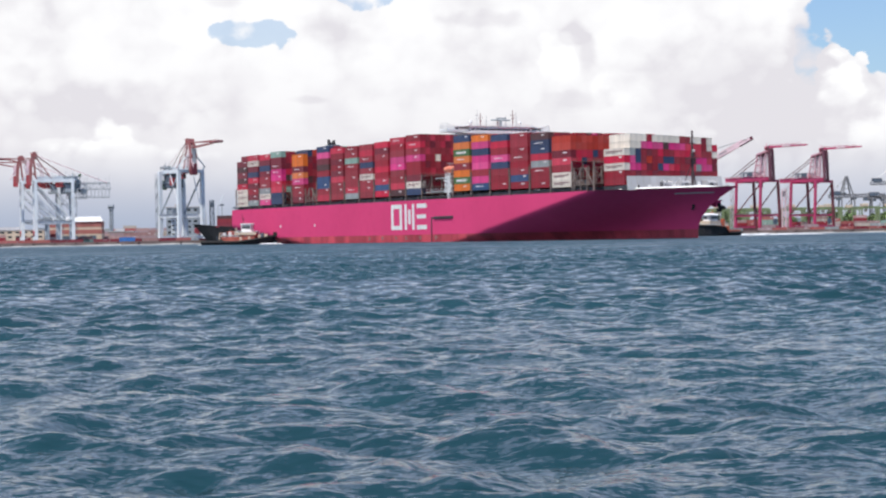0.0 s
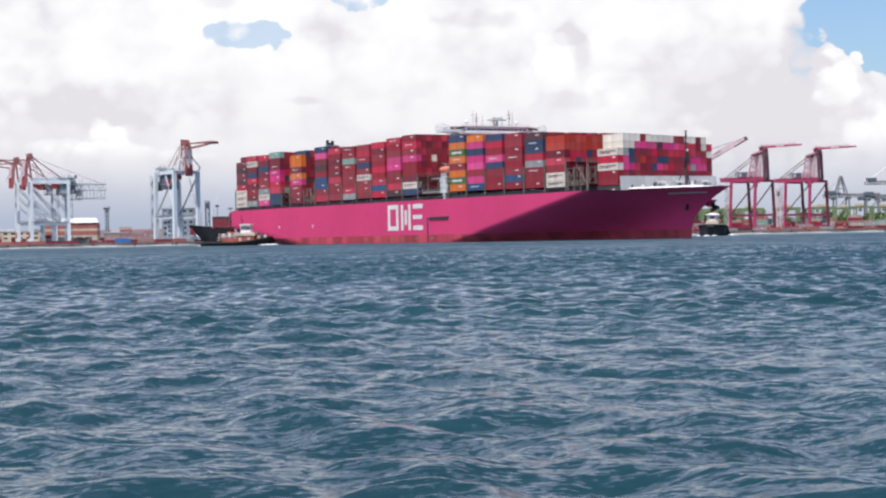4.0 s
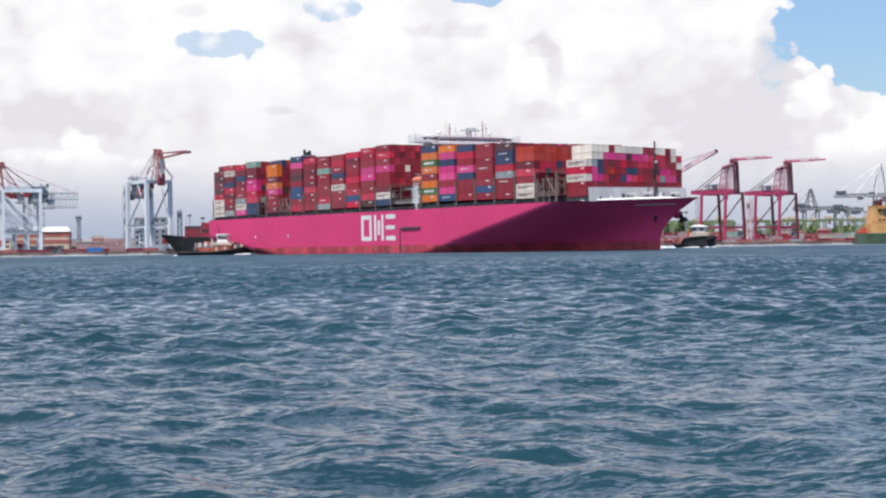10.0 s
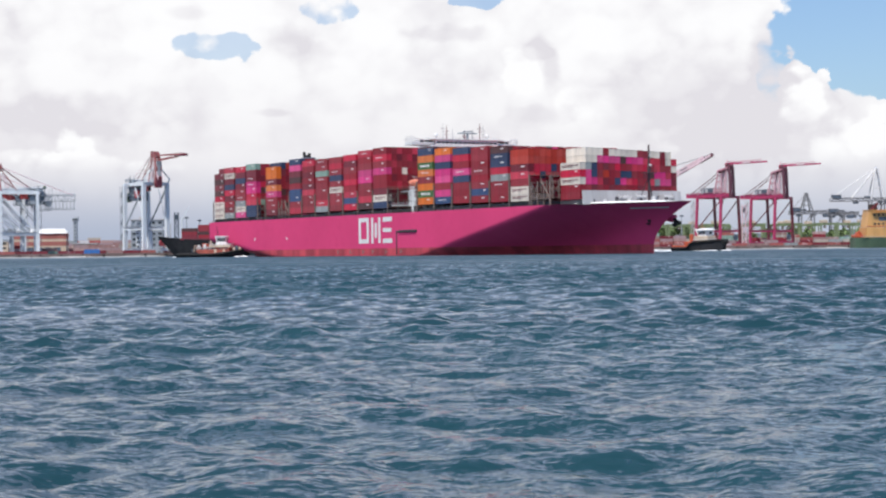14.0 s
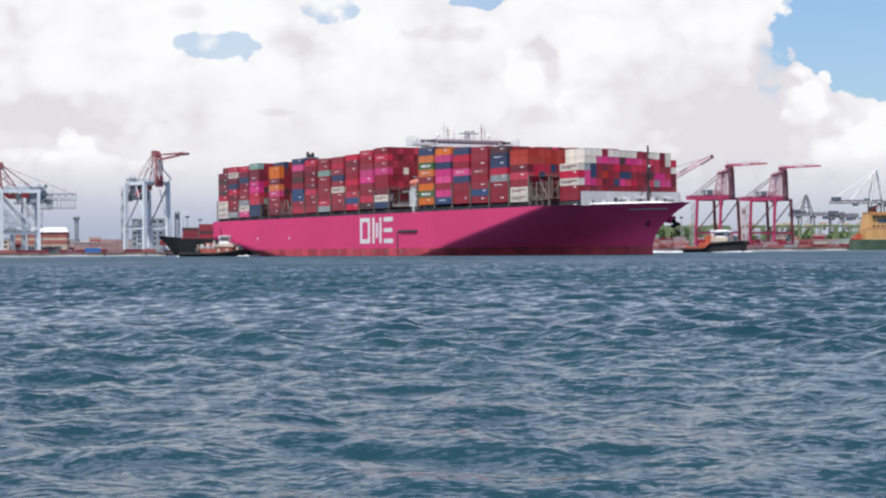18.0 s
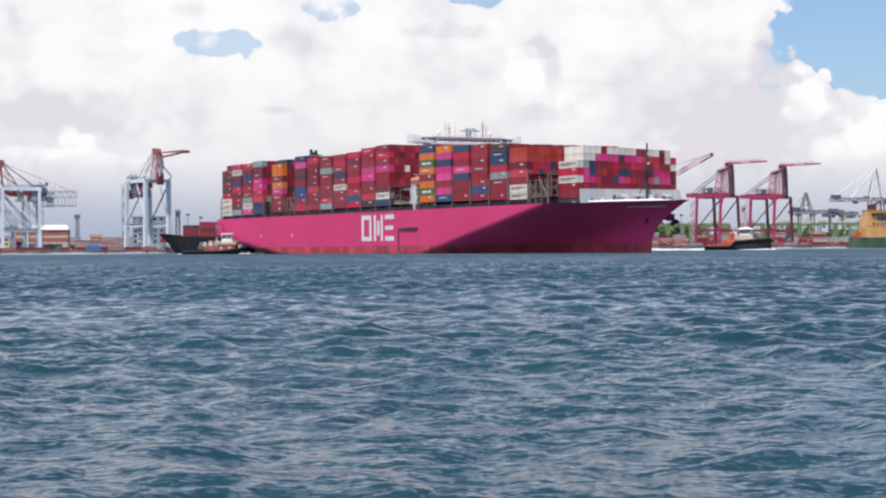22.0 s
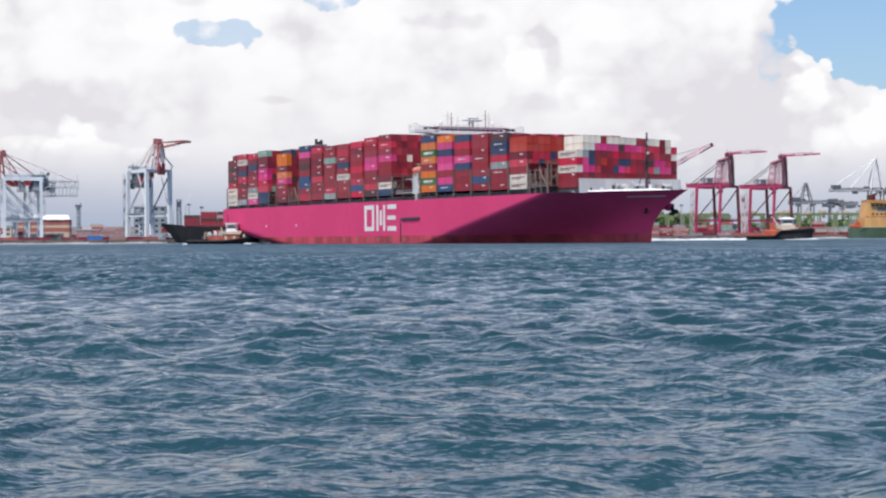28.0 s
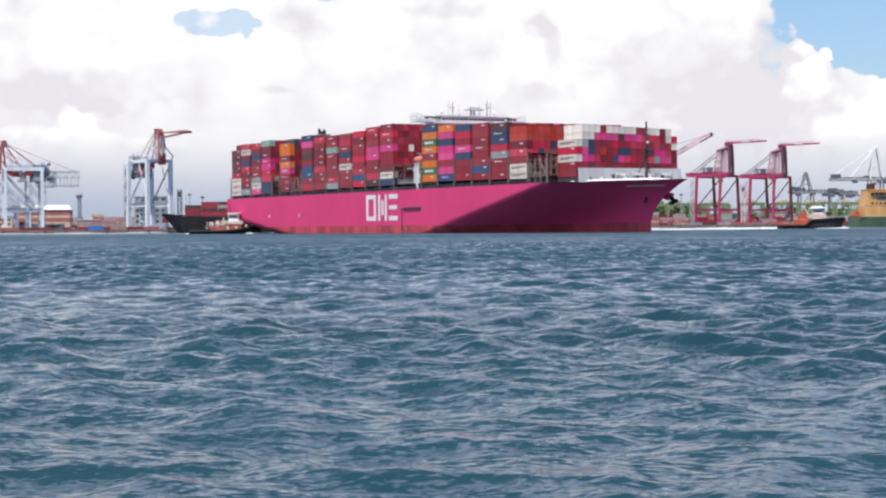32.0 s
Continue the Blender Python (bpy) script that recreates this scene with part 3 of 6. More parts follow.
def container_mesh(name, mark):
    """Forty-foot box, one unit high: corner posts, rails and ribbed sheet sides."""
    b = Build()
    lx, ly, t = 12.19, 2.438, 0.16
    n = 26
    for s, y in ((-1, 0.0), (1, ly)):
        top, bot = [], []
        for i in range(n + 1):
            x = t + (lx - 2 * t) * i / n
            yy = y - s * (0.075 if (i // 2) % 2 else 0.03)
            bot.append((x, yy, 0.05))
            top.append((x, yy, 0.95))
        q = bot + top
        f = [(i, i + 1, n + 2 + i, n + 1 + i) for i in range(n)]
        b.add(q, f if s < 0 else [g[::-1] for g in f])
        b.box(0, lx, min(y, y - s * 0.14), max(y, y - s * 0.14), 0.0, 0.06)
        b.box(0, lx, min(y, y - s * 0.14), max(y, y - s * 0.14), 0.945, 0.995)
    for x in (0, lx - t):
        for y in (0, ly - t):
            b.box(x, x + t, y, y + t, 0.055, 0.95)
        xe = x + (0.05 if x == 0 else t - 0.05)
        e = [(xe, t, 0.05), (xe, ly - t, 0.05), (xe, ly - t, 0.96), (xe, t, 0.96)]
        b.add(e, [(3, 2, 1, 0)] if x == 0 else [(0, 1, 2, 3)])
        b.box(x, x + t, t, ly - t, 0.0, 0.07)
        b.box(x, x + t, t, ly - t, 0.94, 0.995)
    b.add([(0, 0, 0.985), (lx, 0, 0.985), (lx, ly, 0.985), (0, ly, 0.985)], [(0, 1, 2, 3)])
    for yb in (0.62, 1.05, 1.4, 1.82):
        b.box(lx - 0.12, lx - 0.03, yb, yb + 0.06, 0.08, 0.93)
    if mark == 1:
        b.box(7.2, 9.6, -0.035, 0.02, 0.58, 0.72, mi=1)
    elif mark == 2:
        b.box(2.6, 8.4, -0.035, 0.02, 0.48, 0.58, mi=1)
    elif mark == 3:
        b.box(9.0, 10.6, -0.035, 0.02, 0.66, 0.84, mi=1)
    elif mark == 4:
        for i in range(5):
            b.box(2.4 + 1.55 * i, 3.5 + 1.55 * i, -0.035, 0.02, 0.34, 0.66, mi=1)
    elif mark == 5:
        b.box(1.2, 10.9, -0.035, 0.02, 0.56, 0.66, mi=1).box(1.2, 7.4, -0.035, 0.02, 0.36, 0.43, mi=1)
    me = b.mesh(name, BOX["R"], M_MARK)
    return me


BOX_MESHES = [container_mesh("container", k) for k in range(6)]
MARKED = random.Random(11)


def container(parent, color, m, height, mark=None, label=""):
    k = mark if mark is not None else 4 if color == "G" else 5 if color == "W" else MARKED.choice((0, 0, 0, 1, 1, 2, 3))
    ob = new("container", BOX_MESHES[k])
    ob.material_slots[0].link = "OBJECT"
    ob.material_slots[0].material = BOX[color]
    if color == "W":
        ob.material_slots[1].link = "OBJECT"
        ob.material_slots[1].material = BOX["m"]
    ob.parent = parent
    ob.matrix_basis = m @ Matrix.Diagonal((1, 1, height, 1))
    return ob


# Bays from the stern: place of the after end, first row from the ship's side, foot, top, colours from foot to top, tiers of the inner rows.
BAYS = [(6.0, 0, 19.3, 41.5, "WWWrkmkm", 9), (18.9, 0, 19.4, 44.2, "gmRmrNmWr", 9), (33.0, 0, 19.4, 44.0, "PWgRRmNmr", 9), (46.2, 0, 19.5, 44.8, "NNrrPPmmT", 9),
        (70.2, 0, 19.6, 42.4, "mRRPOmOO", 9), (96.8, 0, 19.8, 44.9, "rRbbRkmPN", 9), (110.9, 0, 19.9, 43.6, "RRRrmRmRr", 9),
        (125.0, 0, 19.9, 43.6, "grRRRRTRR", 9), (139.1, 0, 20.0, 43.8, "RRRWRNRrR", 9), (153.2, 0, 20.0, 44.2, "rbrRrRRmr", 9), (167.3, 0, 20.0, 45.3, "krRRPPRRr", 9),
        (181.2, 0, 20.0, 45.8, "NWmRRPRrR", 9),
        (220.3, 0, 20.5, 43.4, "OGOROGON", 8), (234.3, 0, 20.4, 42.9, "bPRPPNPO", 8), (248.4, 0, 20.2, 42.3, "RRRNPRrN", 8), (262.5, 0, 20.0, 42.0, "RbRRRRRR", 8),
        (276.7, 0, 19.8, 41.3, "RRRgrNNk", 8), (290.9, 0, 19.6, 39.5, "WWRrmoo", 7)]
BAY20 = 318.4


def build_ship():
    ship = thing("container_ship", pose(-98.35, 906.86, 0, 0, 0, -59.99), "huge magenta container ship loaded high with mostly red containers", "container ship")
    us = [0, 0.01] + [4 + 6.0 * i for i in range(33)] + [200 + 2.75 * i for i in range(1, 60)] + [363, 364.2, 365]
    part("hull", hull_band([3.15, 4, 5, 6, 7, 8, 9, 10, 11, 12, 13, 14, 15, 16, 17, DECK], us), M_PINK, ship, "magenta-painted steel side with a raked flared bow", True)
    part("boot_topping", hull_band([-2.0, -1, 0, 0.8, 1.6, 2.4, 3.15], us), M_BOOT, ship, "scuffed red antifouling band at the waterline", True)
    # main deck
    d = Build()
    ring = [half_breadth(u, DECK) for u in us]
    n = len(ring)
    d.add([(x, -b + 0.05, DECK - 0.25) for x, b in ring] + [(x, b - 0.05, DECK - 0.25) for x, b in ring], [(i, i + 1, n + i + 1, n + i) for i in range(n - 1)])
    part("deck", d, M_DECK, ship, "dark steel main deck")
    for x0, x1 in ((4, 60), (69, 196), (219, 317)):
        part("hatch_coaming", Build().box(x0, x1, -24.2, 24.2, DECK - 0.3, 19.15, 0.1), M_DECK, ship, "dark steel hatch coaming")
    for i in range(24):
        x = 7 + i * 14.1
        if not 196 < x < 216 and x < 316:
            part("stack_pedestal", Build().box(x, x + 1.2, -25.0, 25.0, DECK - 0.3, 19.3), M_DECK, ship)
    # rails along the main deck
    for s in (-1, 1):
        r = Build().rail([(4, s * 25.4, DECK), (100, s * 25.4, DECK), (200, s * 25.4, DECK), (312, s * 25.4, DECK)], 1.15, 0.09, 3.0)
        part("deck_rail", r, M_DECK, ship, "dark steel deck rail")
    # forecastle bulwark, white
    for s in (-1, 1):
        b = Build()
        seg = [u for u in us if 324 <= u <= 360]
        lo = [half_breadth(u, DECK) for u in seg]
        hh = [0.08 + 0.55 * min(1, (u - 324) / 12, (360.5 - u) / 6) for u in seg]
        v = [(x, s * bb, DECK) for x, bb in lo] + [(x - 0.4, s * max(0.01, bb - 0.4), DECK + h) for (x, bb), h in zip(lo, hh)] + [(x - 0.7, s * max(0.0, bb - 0.7), DECK + h) for (x, bb), h in zip(lo, hh)]
        k = len(seg)
        f = [(a * k + i, a * k + i + 1, (a + 1) * k + i + 1, (a + 1) * k + i) for a in (0, 1) for i in range(k - 1)]
        b.add(v, f if s < 0 else [g[::-1] for g in f])
        part("bulwark", b, M_WHITE, ship, "white-painted forecastle bulwark")
    # breakwater
    b = Build()
    b.add([(332.6, -21.6, DECK - 0.3), (333.4, -21.6, DECK - 0.3), (332.4, -21.4, 22.4), (332.0, -21.4, 22.4), (332.6, 21.6, DECK - 0.3), (333.4, 21.6, DECK - 0.3), (332.4, 21.4, 22.4), (332.0, 21.4, 22.4)],
          [(0, 1, 2, 3), (4, 7, 6, 5), (1, 5, 6, 2), (0, 3, 7, 4), (3, 2, 6, 7)])
    for i in range(15):
        y = -20.3 + i * 2.9
        b.beam((333.2, y, 18.0), (332.5, y, 22.2), 0.16, 0.3)
    part("breakwater", b, M_GREYP, ship, "light grey steel breakwater wall with stiffeners")
    part("hatch_coaming", Build().box(317.6, 331.8, -21.0, 21.0, DECK - 0.3, 19.25, 0.1), M_DECK, ship, "dark steel hatch coaming")
    # foredeck gear
    for i in range(8):
        x, hb = half_breadth(328 + 4.0 * i, DECK)
        y = -hb + 1.6
        q = Build().box(x - 0.9, x + 0.9, y - 0.35, y + 0.35, DECK - 0.2, DECK + 0.5, 0.08)
        for dx in (-0.5, 0.5):
            q.tube((x + dx, y, DECK + 0.4), (x + dx, y, DECK + (1.5 if i % 3 else 2.1)), 0.28, n=8)
        part("bollard", q, M_DECK if i % 2 else M_WHITE, ship, "paired mooring bollards" if i % 2 else "white paired mooring bollards")
    for x, y in ((339, -9), (339, 9), (345, -6), (345, 6)):
        w = Build().box(x - 1.6, x + 1.6, y - 1.2, y + 1.2, DECK - 0.2, DECK + 0.8, 0.1)
        w.tube((x, y - 2.1, DECK + 1.6), (x, y + 2.1, DECK + 1.6), 1.0, n=12)
        w.tube((x, y - 2.2, DECK + 1.6), (x, y - 2.0, DECK + 1.6), 1.45, n=12)
        w.tube((x, y + 2.0, DECK + 1.6), (x, y + 2.2, DECK + 1.6), 1.45, n=12)
        part("mooring_winch", w, M_GREYP, ship, "grey mooring winch")
    m = Build().tube((342.4, 0, DECK - 0.2), (342.4, 0, 32), 0.55, 0.45, 10).tube((342.4, 0, 32), (342.4, 0, 38.2), 0.4, 0.32, 10)
    m.box(341.2, 343.6, -2.4, 2.4, 28.2, 28.45).rail([(343.6, -2.4, 28.4), (343.6, 2.4, 28.4)], 1.0, 0.08, 1.2)
    m.beam((342.4, -1.6, 33.5), (342.4, 1.6, 33.5), 0.25).box(342.0, 343.0, -0.5, 0.5, 29.0, 30.2)
    for s in (-1, 1):
        m.beam((340.5, s * 3.2, DECK), (342.2, 0, 27), 0.3)
    fore = part("foremast", m, M_MAST, ship, "dark steel foremast with a lookout platform")
    part("lamp", Build().box(342.9, 343.5, -0.4, 0.4, 30.6, 31.4, 0.1).box(342.9, 343.4, -0.3, 0.3, 34.2, 34.8, 0.1), M_WHITE, fore, "white mast lamp")
    a = Build().beam((339.5, -7.5, DECK + 0.3), (344.0, -7.0, DECK + 3.2), 0.35).beam((336.5, -10.5, DECK + 0.2), (341.5, -10.2, DECK + 2.7), 0.35)
    part("stores_davit", a, M_WHITE, ship, "white deck davit")
    # anchors
    xx, bb = half_breadth(357.5, 11.6)
    h = Build().box(xx - 0.7, xx + 0.6, -bb - 0.35, -bb + 0.6, 10.9, 12.1, 0.3).beam((xx - 0.2, -bb - 0.25, 9.9), (xx, -bb, 11.4), 0.5, 0.5).beam((xx - 0.9, -bb - 0.3, 10.3), (xx + 0.7, -bb - 0.3, 10.3), 0.45, 0.45)
    part("anchor", h, M_BLACK, ship, "black anchor housed in the bow")
    part("anchor_housing", Build().beam((347.5, 2.4, 13.0), (352.6, 3.0, 11.9), 2.4, 2.4), M_PINK, ship, "magenta anchor housing standing out from the bow")
    h = Build().tube((352.5, 3.1, 11.9), (353.8, 3.3, 10.2), 0.75, 0.7, 8).beam((352.7, 2.1, 9.7), (354.8, 4.4, 10.6), 1.0, 1.1).beam((352.5, 3.2, 9.4), (354.9, 3.2, 10.9), 0.9, 0.9)
    part("anchor", h, M_BLACK, ship, "black anchor hanging from its housing")
    # name on the bow as one thin plain bar
    for u0, u1, z0, z1 in ((347.0, 360.5, 15.55, 15.95),):
        q = Build()
        n = 8
        us_ = [u0 + (u1 - u0) * i / n for i in range(n + 1)]
        for i in range(n):
            a, b2, c, d2 = half_breadth(us_[i], z0), half_breadth(us_[i + 1], z0), half_breadth(us_[i], z1), half_breadth(us_[i + 1], z1)
            q.add([(a[0], -a[1] - 0.06, z0), (b2[0], -b2[1] - 0.06, z0), (d2[0], -d2[1] - 0.06, z1), (c[0], -c[1] - 0.06, z1), (c[0], -c[1] + 0.1, z1), (d2[0], -d2[1] + 0.1, z1), (a[0], -a[1] + 0.1, z0), (b2[0], -b2[1] + 0.1, z0)],
                  [(0, 1, 2, 3), (3, 2, 5, 4), (6, 7, 1, 0)])
        part("name_bar", q, M_GREYP, ship, "pale bar of the painted bow name")
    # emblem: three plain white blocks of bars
    y0, y1 = -BEAM - 0.06, -BEAM - 0.005
    e = Build().box(168.5, 170.5, y0, y1, 5.3, 16.2).box(175.9, 177.9, y0, y1, 5.3, 16.2).box(170.5, 175.9, y0, y1, 5.3, 7.1).box(170.5, 175.9, y0, y1, 14.4, 16.2)
    part("emblem_block", e, M_WHITE, ship, "white square block painted on the side")
    e = Build().box(180.2, 182.1, y0, y1, 5.3, 16.2).box(186.6, 188.5, y0, y1, 5.3, 16.2).box(183.3, 185.4, y0, y1, 7.6, 13.9)
    part("emblem_block", e, M_WHITE, ship, "white upright bars painted on the side")
    e = Build().box(190.6, 198.8, y0, y1, 5.3, 7.2).box(190.6, 198.2, y0, y1, 9.9, 11.6).box(190.6, 198.8, y0, y1, 14.3, 16.2)
    part("emblem_block", e, M_WHITE, ship, "white level bars painted on the side")
    # side door and marks
    g = Build().box(204.6, 220.2, y0 - 0.1, y1, 9.5, 10.6, 0.05).box(202.4, 205.6, y0 - 0.14, y1, 9.7, 10.3, 0.2)
    for i in range(6):
        g.box(205.2 + i * 2.5, 207.0 + i * 2.5, y0 - 0.5, y0 - 0.09, 9.7, 10.4)
    part("gangway_recess", g, M_DECK, ship, "dark stowed accommodation ladder in the side")
    g = Build().box(202.6, 203.1, y0 - 0.1, y1, 0.3, 9.6)
    for i in range(16):
        g.box(202.3, 203.4, y0 - 0.16, y0 - 0.08, 0.6 + i * 0.56, 0.72 + i * 0.56)
    part("pilot_ladder", g, M_DECK, ship, "dark rope ladder on the side")
    for x in (57.6, 94.7):
        q = Build().box(x - 0.5, x + 0.5, y0, y1, 7.9, 9.1, 0.02)
        part("tug_mark", q, M_WHITE, ship, "small white mark on the side")
    for i, x in enumerate((160.0, 172.0, 181.0, 193.0, 206.0, 148.0)):
        q = Build().box(x - 0.4, x + 0.4, y0, y1, 0.9, 2.6).box(x + 0.9, x + 1.3, y0, y1, 1.2, 2.3)
        part("draught_mark", q, M_BEIGE, ship, "pale worn draught marks at the waterline")
    # accommodation and bridge
    h = Build().box(208.2, 217.0, -16, 16, DECK - 0.3, 44.4, 0.15)
    block = part("deckhouse", h, M_WHITE, ship, "tall white accommodation block")
    for z in range(8):
        for y in range(9):
            w = Build().box(216.98, 217.06, -14.6 + y * 3.4, -13.2 + y * 3.4, 21.0 + z * 2.9, 22.0 + z * 2.9)
            if z > 5:
                part("window", w, M_GLASS, block)
    h = Build().box(207.6, 218.2, -17.5, 17.5, 44.4, 45.2, 0.1).box(208.4, 217.8, -15, 15, 45.2, 47.4, 0.2).box(208.0, 218.2, -17.4, 17.4, 47.4, 47.7)
    bridge = part("bridge", h, M_WHITE, ship, "white navigation bridge")
    for i in range(14):
        w = Build().box(217.78, 217.86, -14.6 + i * 2.1, -12.9 + i * 2.1, 45.9, 46.6)
        part("window", w, M_GLASS, bridge)
    for s in (-1, 1):
        def span(a, b):
            return min(s * a, s * b), max(s * a, s * b)

        wing = part("bridge_wing", Build().box(210.6, 216.4, *span(17.4, 25.5), 45.1, 45.5), M_WHITE, ship, "white open bridge wing")
        for x in (210.6, 216.1):
            part("wing_bulwark", Build().box(x, x + 0.3, *span(15, 25.5), 45.5, 46.3), M_WHITE, wing)
        part("wing_bulwark", Build().box(210.9, 216.1, *span(25.2, 25.5), 45.5, 46.3), M_WHITE, wing)
        part("wing_roof", Build().box(210.4, 216.6, *span(15, 21.8), 47.2, 47.5), M_WHITE, wing)
        part("wing_cabin", Build().box(211.2, 215.8, *span(19.4, 21.6), 45.5, 47.2, 0.1), M_WHITE, wing, "small white control cabin")
        for k in range(4):
            part("strut", Build().beam((216, s * (17 + 2.4 * k), 45.1), (214, s * 15.9, 41.0), 0.25), M_WHITE, wing)
        part("wing_window", Build().box(215.78, 215.88, *span(19.7, 21.3), 46.2, 46.9), M_GLASS, wing, "dark wing cabin window")
        part("wing_rail", Build().rail([(210.7, s * 21.8, 46.3), (210.7, s * 25.4, 46.3), (216.3, s * 25.4, 46.3), (216.3, s * 21.8, 46.3)], 1.6, 0.13, 1.6), M_WHITE, wing)
        part("wing_awning", Build().beam((211.0, s * 25.2, 46.3), (211.0, s * 25.2, 48.6), 0.2).beam((216.0, s * 25.2, 46.3), (216.0, s * 25.2, 48.6), 0.2).beam((211.0, s * 25.2, 48.6), (216.0, s * 25.2, 48.6), 0.2).beam((216.0, s * 25.2, 48.6), (216.0, s * 22.0, 47.4), 0.2), M_WHITE, wing, "white awning frame at the wing's end")
    part("roof_rail", Build().rail([(217.9, -15.2, 47.6), (217.9, 15.2, 47.6), (208.3, 15.2, 47.6), (208.3, -15.2, 47.6), (217.9, -15.2, 47.6)], 1.1, 0.09, 1.8), M_WHITE, ship)
    for i, (y, z, r) in enumerate(((-6.5, 53.6, 0.2), (-3.6, 52.4, 0.18), (6.0, 52.6, 0.18), (9.6, 55.0, 0.2), (11.2, 54.0, 0.18), (-8.2, 54.6, 0.15), (2.0, 51.6, 0.35))):
        m = Build().tube((212, y, 47.6), (212, y, z), r, r * 0.6, 6).beam((212, y - 1.1, z - 2.2), (212, y + 1.1, z - 2.2), 0.18).beam((212, y - 0.7, z - 3.6), (212, y + 0.7, z - 3.6), 0.2)
        part("mast", m, M_DARKRED if i % 3 == 0 else M_GREYP, ship, "thin signal mast")
    m = Build().box(210.5, 213.5, -0.6, 7.5, 50.4, 50.9, 0.1).tube((212, 3.5, 47.6), (212, 3.5, 50.5), 0.7, 0.5, 8).box(211.6, 212.4, 1.5, 6.2, 51.3, 51.7)
    part("radar_scanner", m, M_GREYST, ship, "grey radar scanner on a pedestal")
    for y in (-11.5, 13.0):
        rings = [[(212 + 0.9 * math.sin(p) * math.cos(t), y + 0.9 * math.sin(p) * math.sin(t), 49.6 - 0.9 * math.cos(p)) for t in [k * 0.785 for k in range(8)]] for p in (0.3, 0.9, 1.57, 2.2, 2.8)]
        part("satellite_dome", Build().loft(rings).tube((212, y, 47.6), (212, y, 48.9), 0.3), M_WHITE, ship, "white satellite dome", True)
    # lifeboat in its davit, stairs tower
    lb = Build()
    rings = []
    for x, w, lo, hi in ((209.2, 0.3, 29.4, 30.2), (210.2, 1.2, 28.7, 30.9), (212.4, 1.5, 28.4, 31.2), (215.4, 1.5, 28.4, 31.2), (217.2, 1.2, 28.7, 30.9), (218.2, 0.3, 29.4, 30.2)):
        rings.append([(x, -22.6 + w * math.cos(t), (lo + hi) / 2 + (hi - lo) / 2 * math.sin(t)) for t in [k * math.pi / 5 for k in range(10)]])
    part("lifeboat", lb.loft(rings), M_LIFE, ship, "enclosed orange lifeboat in its davit", True)
    dv = Build()
    for x in (211.0, 216.6):
        dv.beam((x, -17, 26.5), (x, -23.6, 26.9), 0.4).beam((x, -21.6, 26.9), (x, -21.2, 32.4), 0.3).beam((x, -17, 32), (x, -22.6, 32.4), 0.3)
    part("davit", dv, M_GREYP, ship, "white lifeboat davit")
    st = Build().box(215.3, 216.5, -25.3, -24.3, DECK - 0.2, 27.0, 0.1).box(213.4, 214.0, -25.2, -24.6, 20.4, 26.4)
    for z, a, b in ((20.2, 213.2, 218.6), (22.6, 213.4, 219.0), (24.8, 212.8, 218.0), (26.6, 214.0, 217.8)):
        st.box(a, b, -25.35, -22.2, z, z + 0.5)
        st.rail([(a, -25.3, z + 0.5), (b, -25.3, z + 0.5)], 1.0, 0.16, 1.1)
    st.beam((216.5, -25.2, 20.6), (218.6, -25.2, 22.6), 0.4, 0.5).beam((218.2, -25.2, 22.9), (216.3, -25.2, 24.8), 0.4, 0.5)
    part("stair_tower", st, M_WHITE, ship, "white open stair tower at the ship's side")
    dk = Build().box(197, 219, -24.6, -16.4, 20.6, 20.9).box(203, 217.5, -23.5, -16.2, 26.3, 26.6)
    dk.rail([(197, -24.5, 20.9), (213, -24.5, 20.9)], 1.1, 0.09, 2.0)
    part("side_platform", dk, M_GREYP, ship, "grey open side platforms")
    # funnel
    f = Build()
    rings = []
    for z, g in ((DECK, 0), (44, 0), (47.5, 0.6), (48.2, 1.0)):
        rings.append([(61.4 + g, -3.4 + g, z), (68.2 - g * 0.4, -3.4 + g, z), (68.2 - g * 0.4, 3.4 - g, z), (61.4 + g, 3.4 - g, z)])
    part("funnel", f.loft(rings), M_SLATE, ship, "dark engine casing and funnel")
    for x, y, z in ((63.6, -1.2, 50.9), (65.4, 0.6, 50.4), (66.6, -0.9, 49.4)):
        part("exhaust_pipe", Build().tube((x, y, 47.8), (x - 0.5, y, z), 0.85, 0.75, 8), M_BLACK, ship, "black exhaust pipe")
    # lashing bridges between the bays
    xs = [(4.2, 28), (32.0, 28), (59.6, 28), (69.0, 28), (96.0, 29), (109.8, 28), (123.9, 28), (138.0, 28), (152.1, 28), (166.2, 28), (180.3, 28), (193.9, 28), (219.2, 30), (233.3, 28), (247.4, 28), (261.5, 28), (275.6, 28), (289.7, 28), (303.5, 29), (317.3, 28)]
    for x, top in xs:
        lbm = Build()
        for y in [-24.9 + 4.98 * k for k in range(11)]:
            lbm.beam((x, y, DECK), (x, y, top), 0.45)
        for z in (20.4, 23.2, 26.0, top - 0.2):
            lbm.box(x - 0.45, x + 0.45, -25.1, 25.1, z, z + 0.2)
        lbm.beam((x, -24.9, 20.4), (x, -19.9, 26), 0.25).beam((x, -19.9, 20.4), (x, -24.9, 26), 0.25)
        lbm.rail([(x, -25.1, top), (x, 25.1, top)], 1.0, 0.08, 2.5)
        part("lashing_bridge", lbm, M_BEIGE, ship, "cream steel lashing bridge")
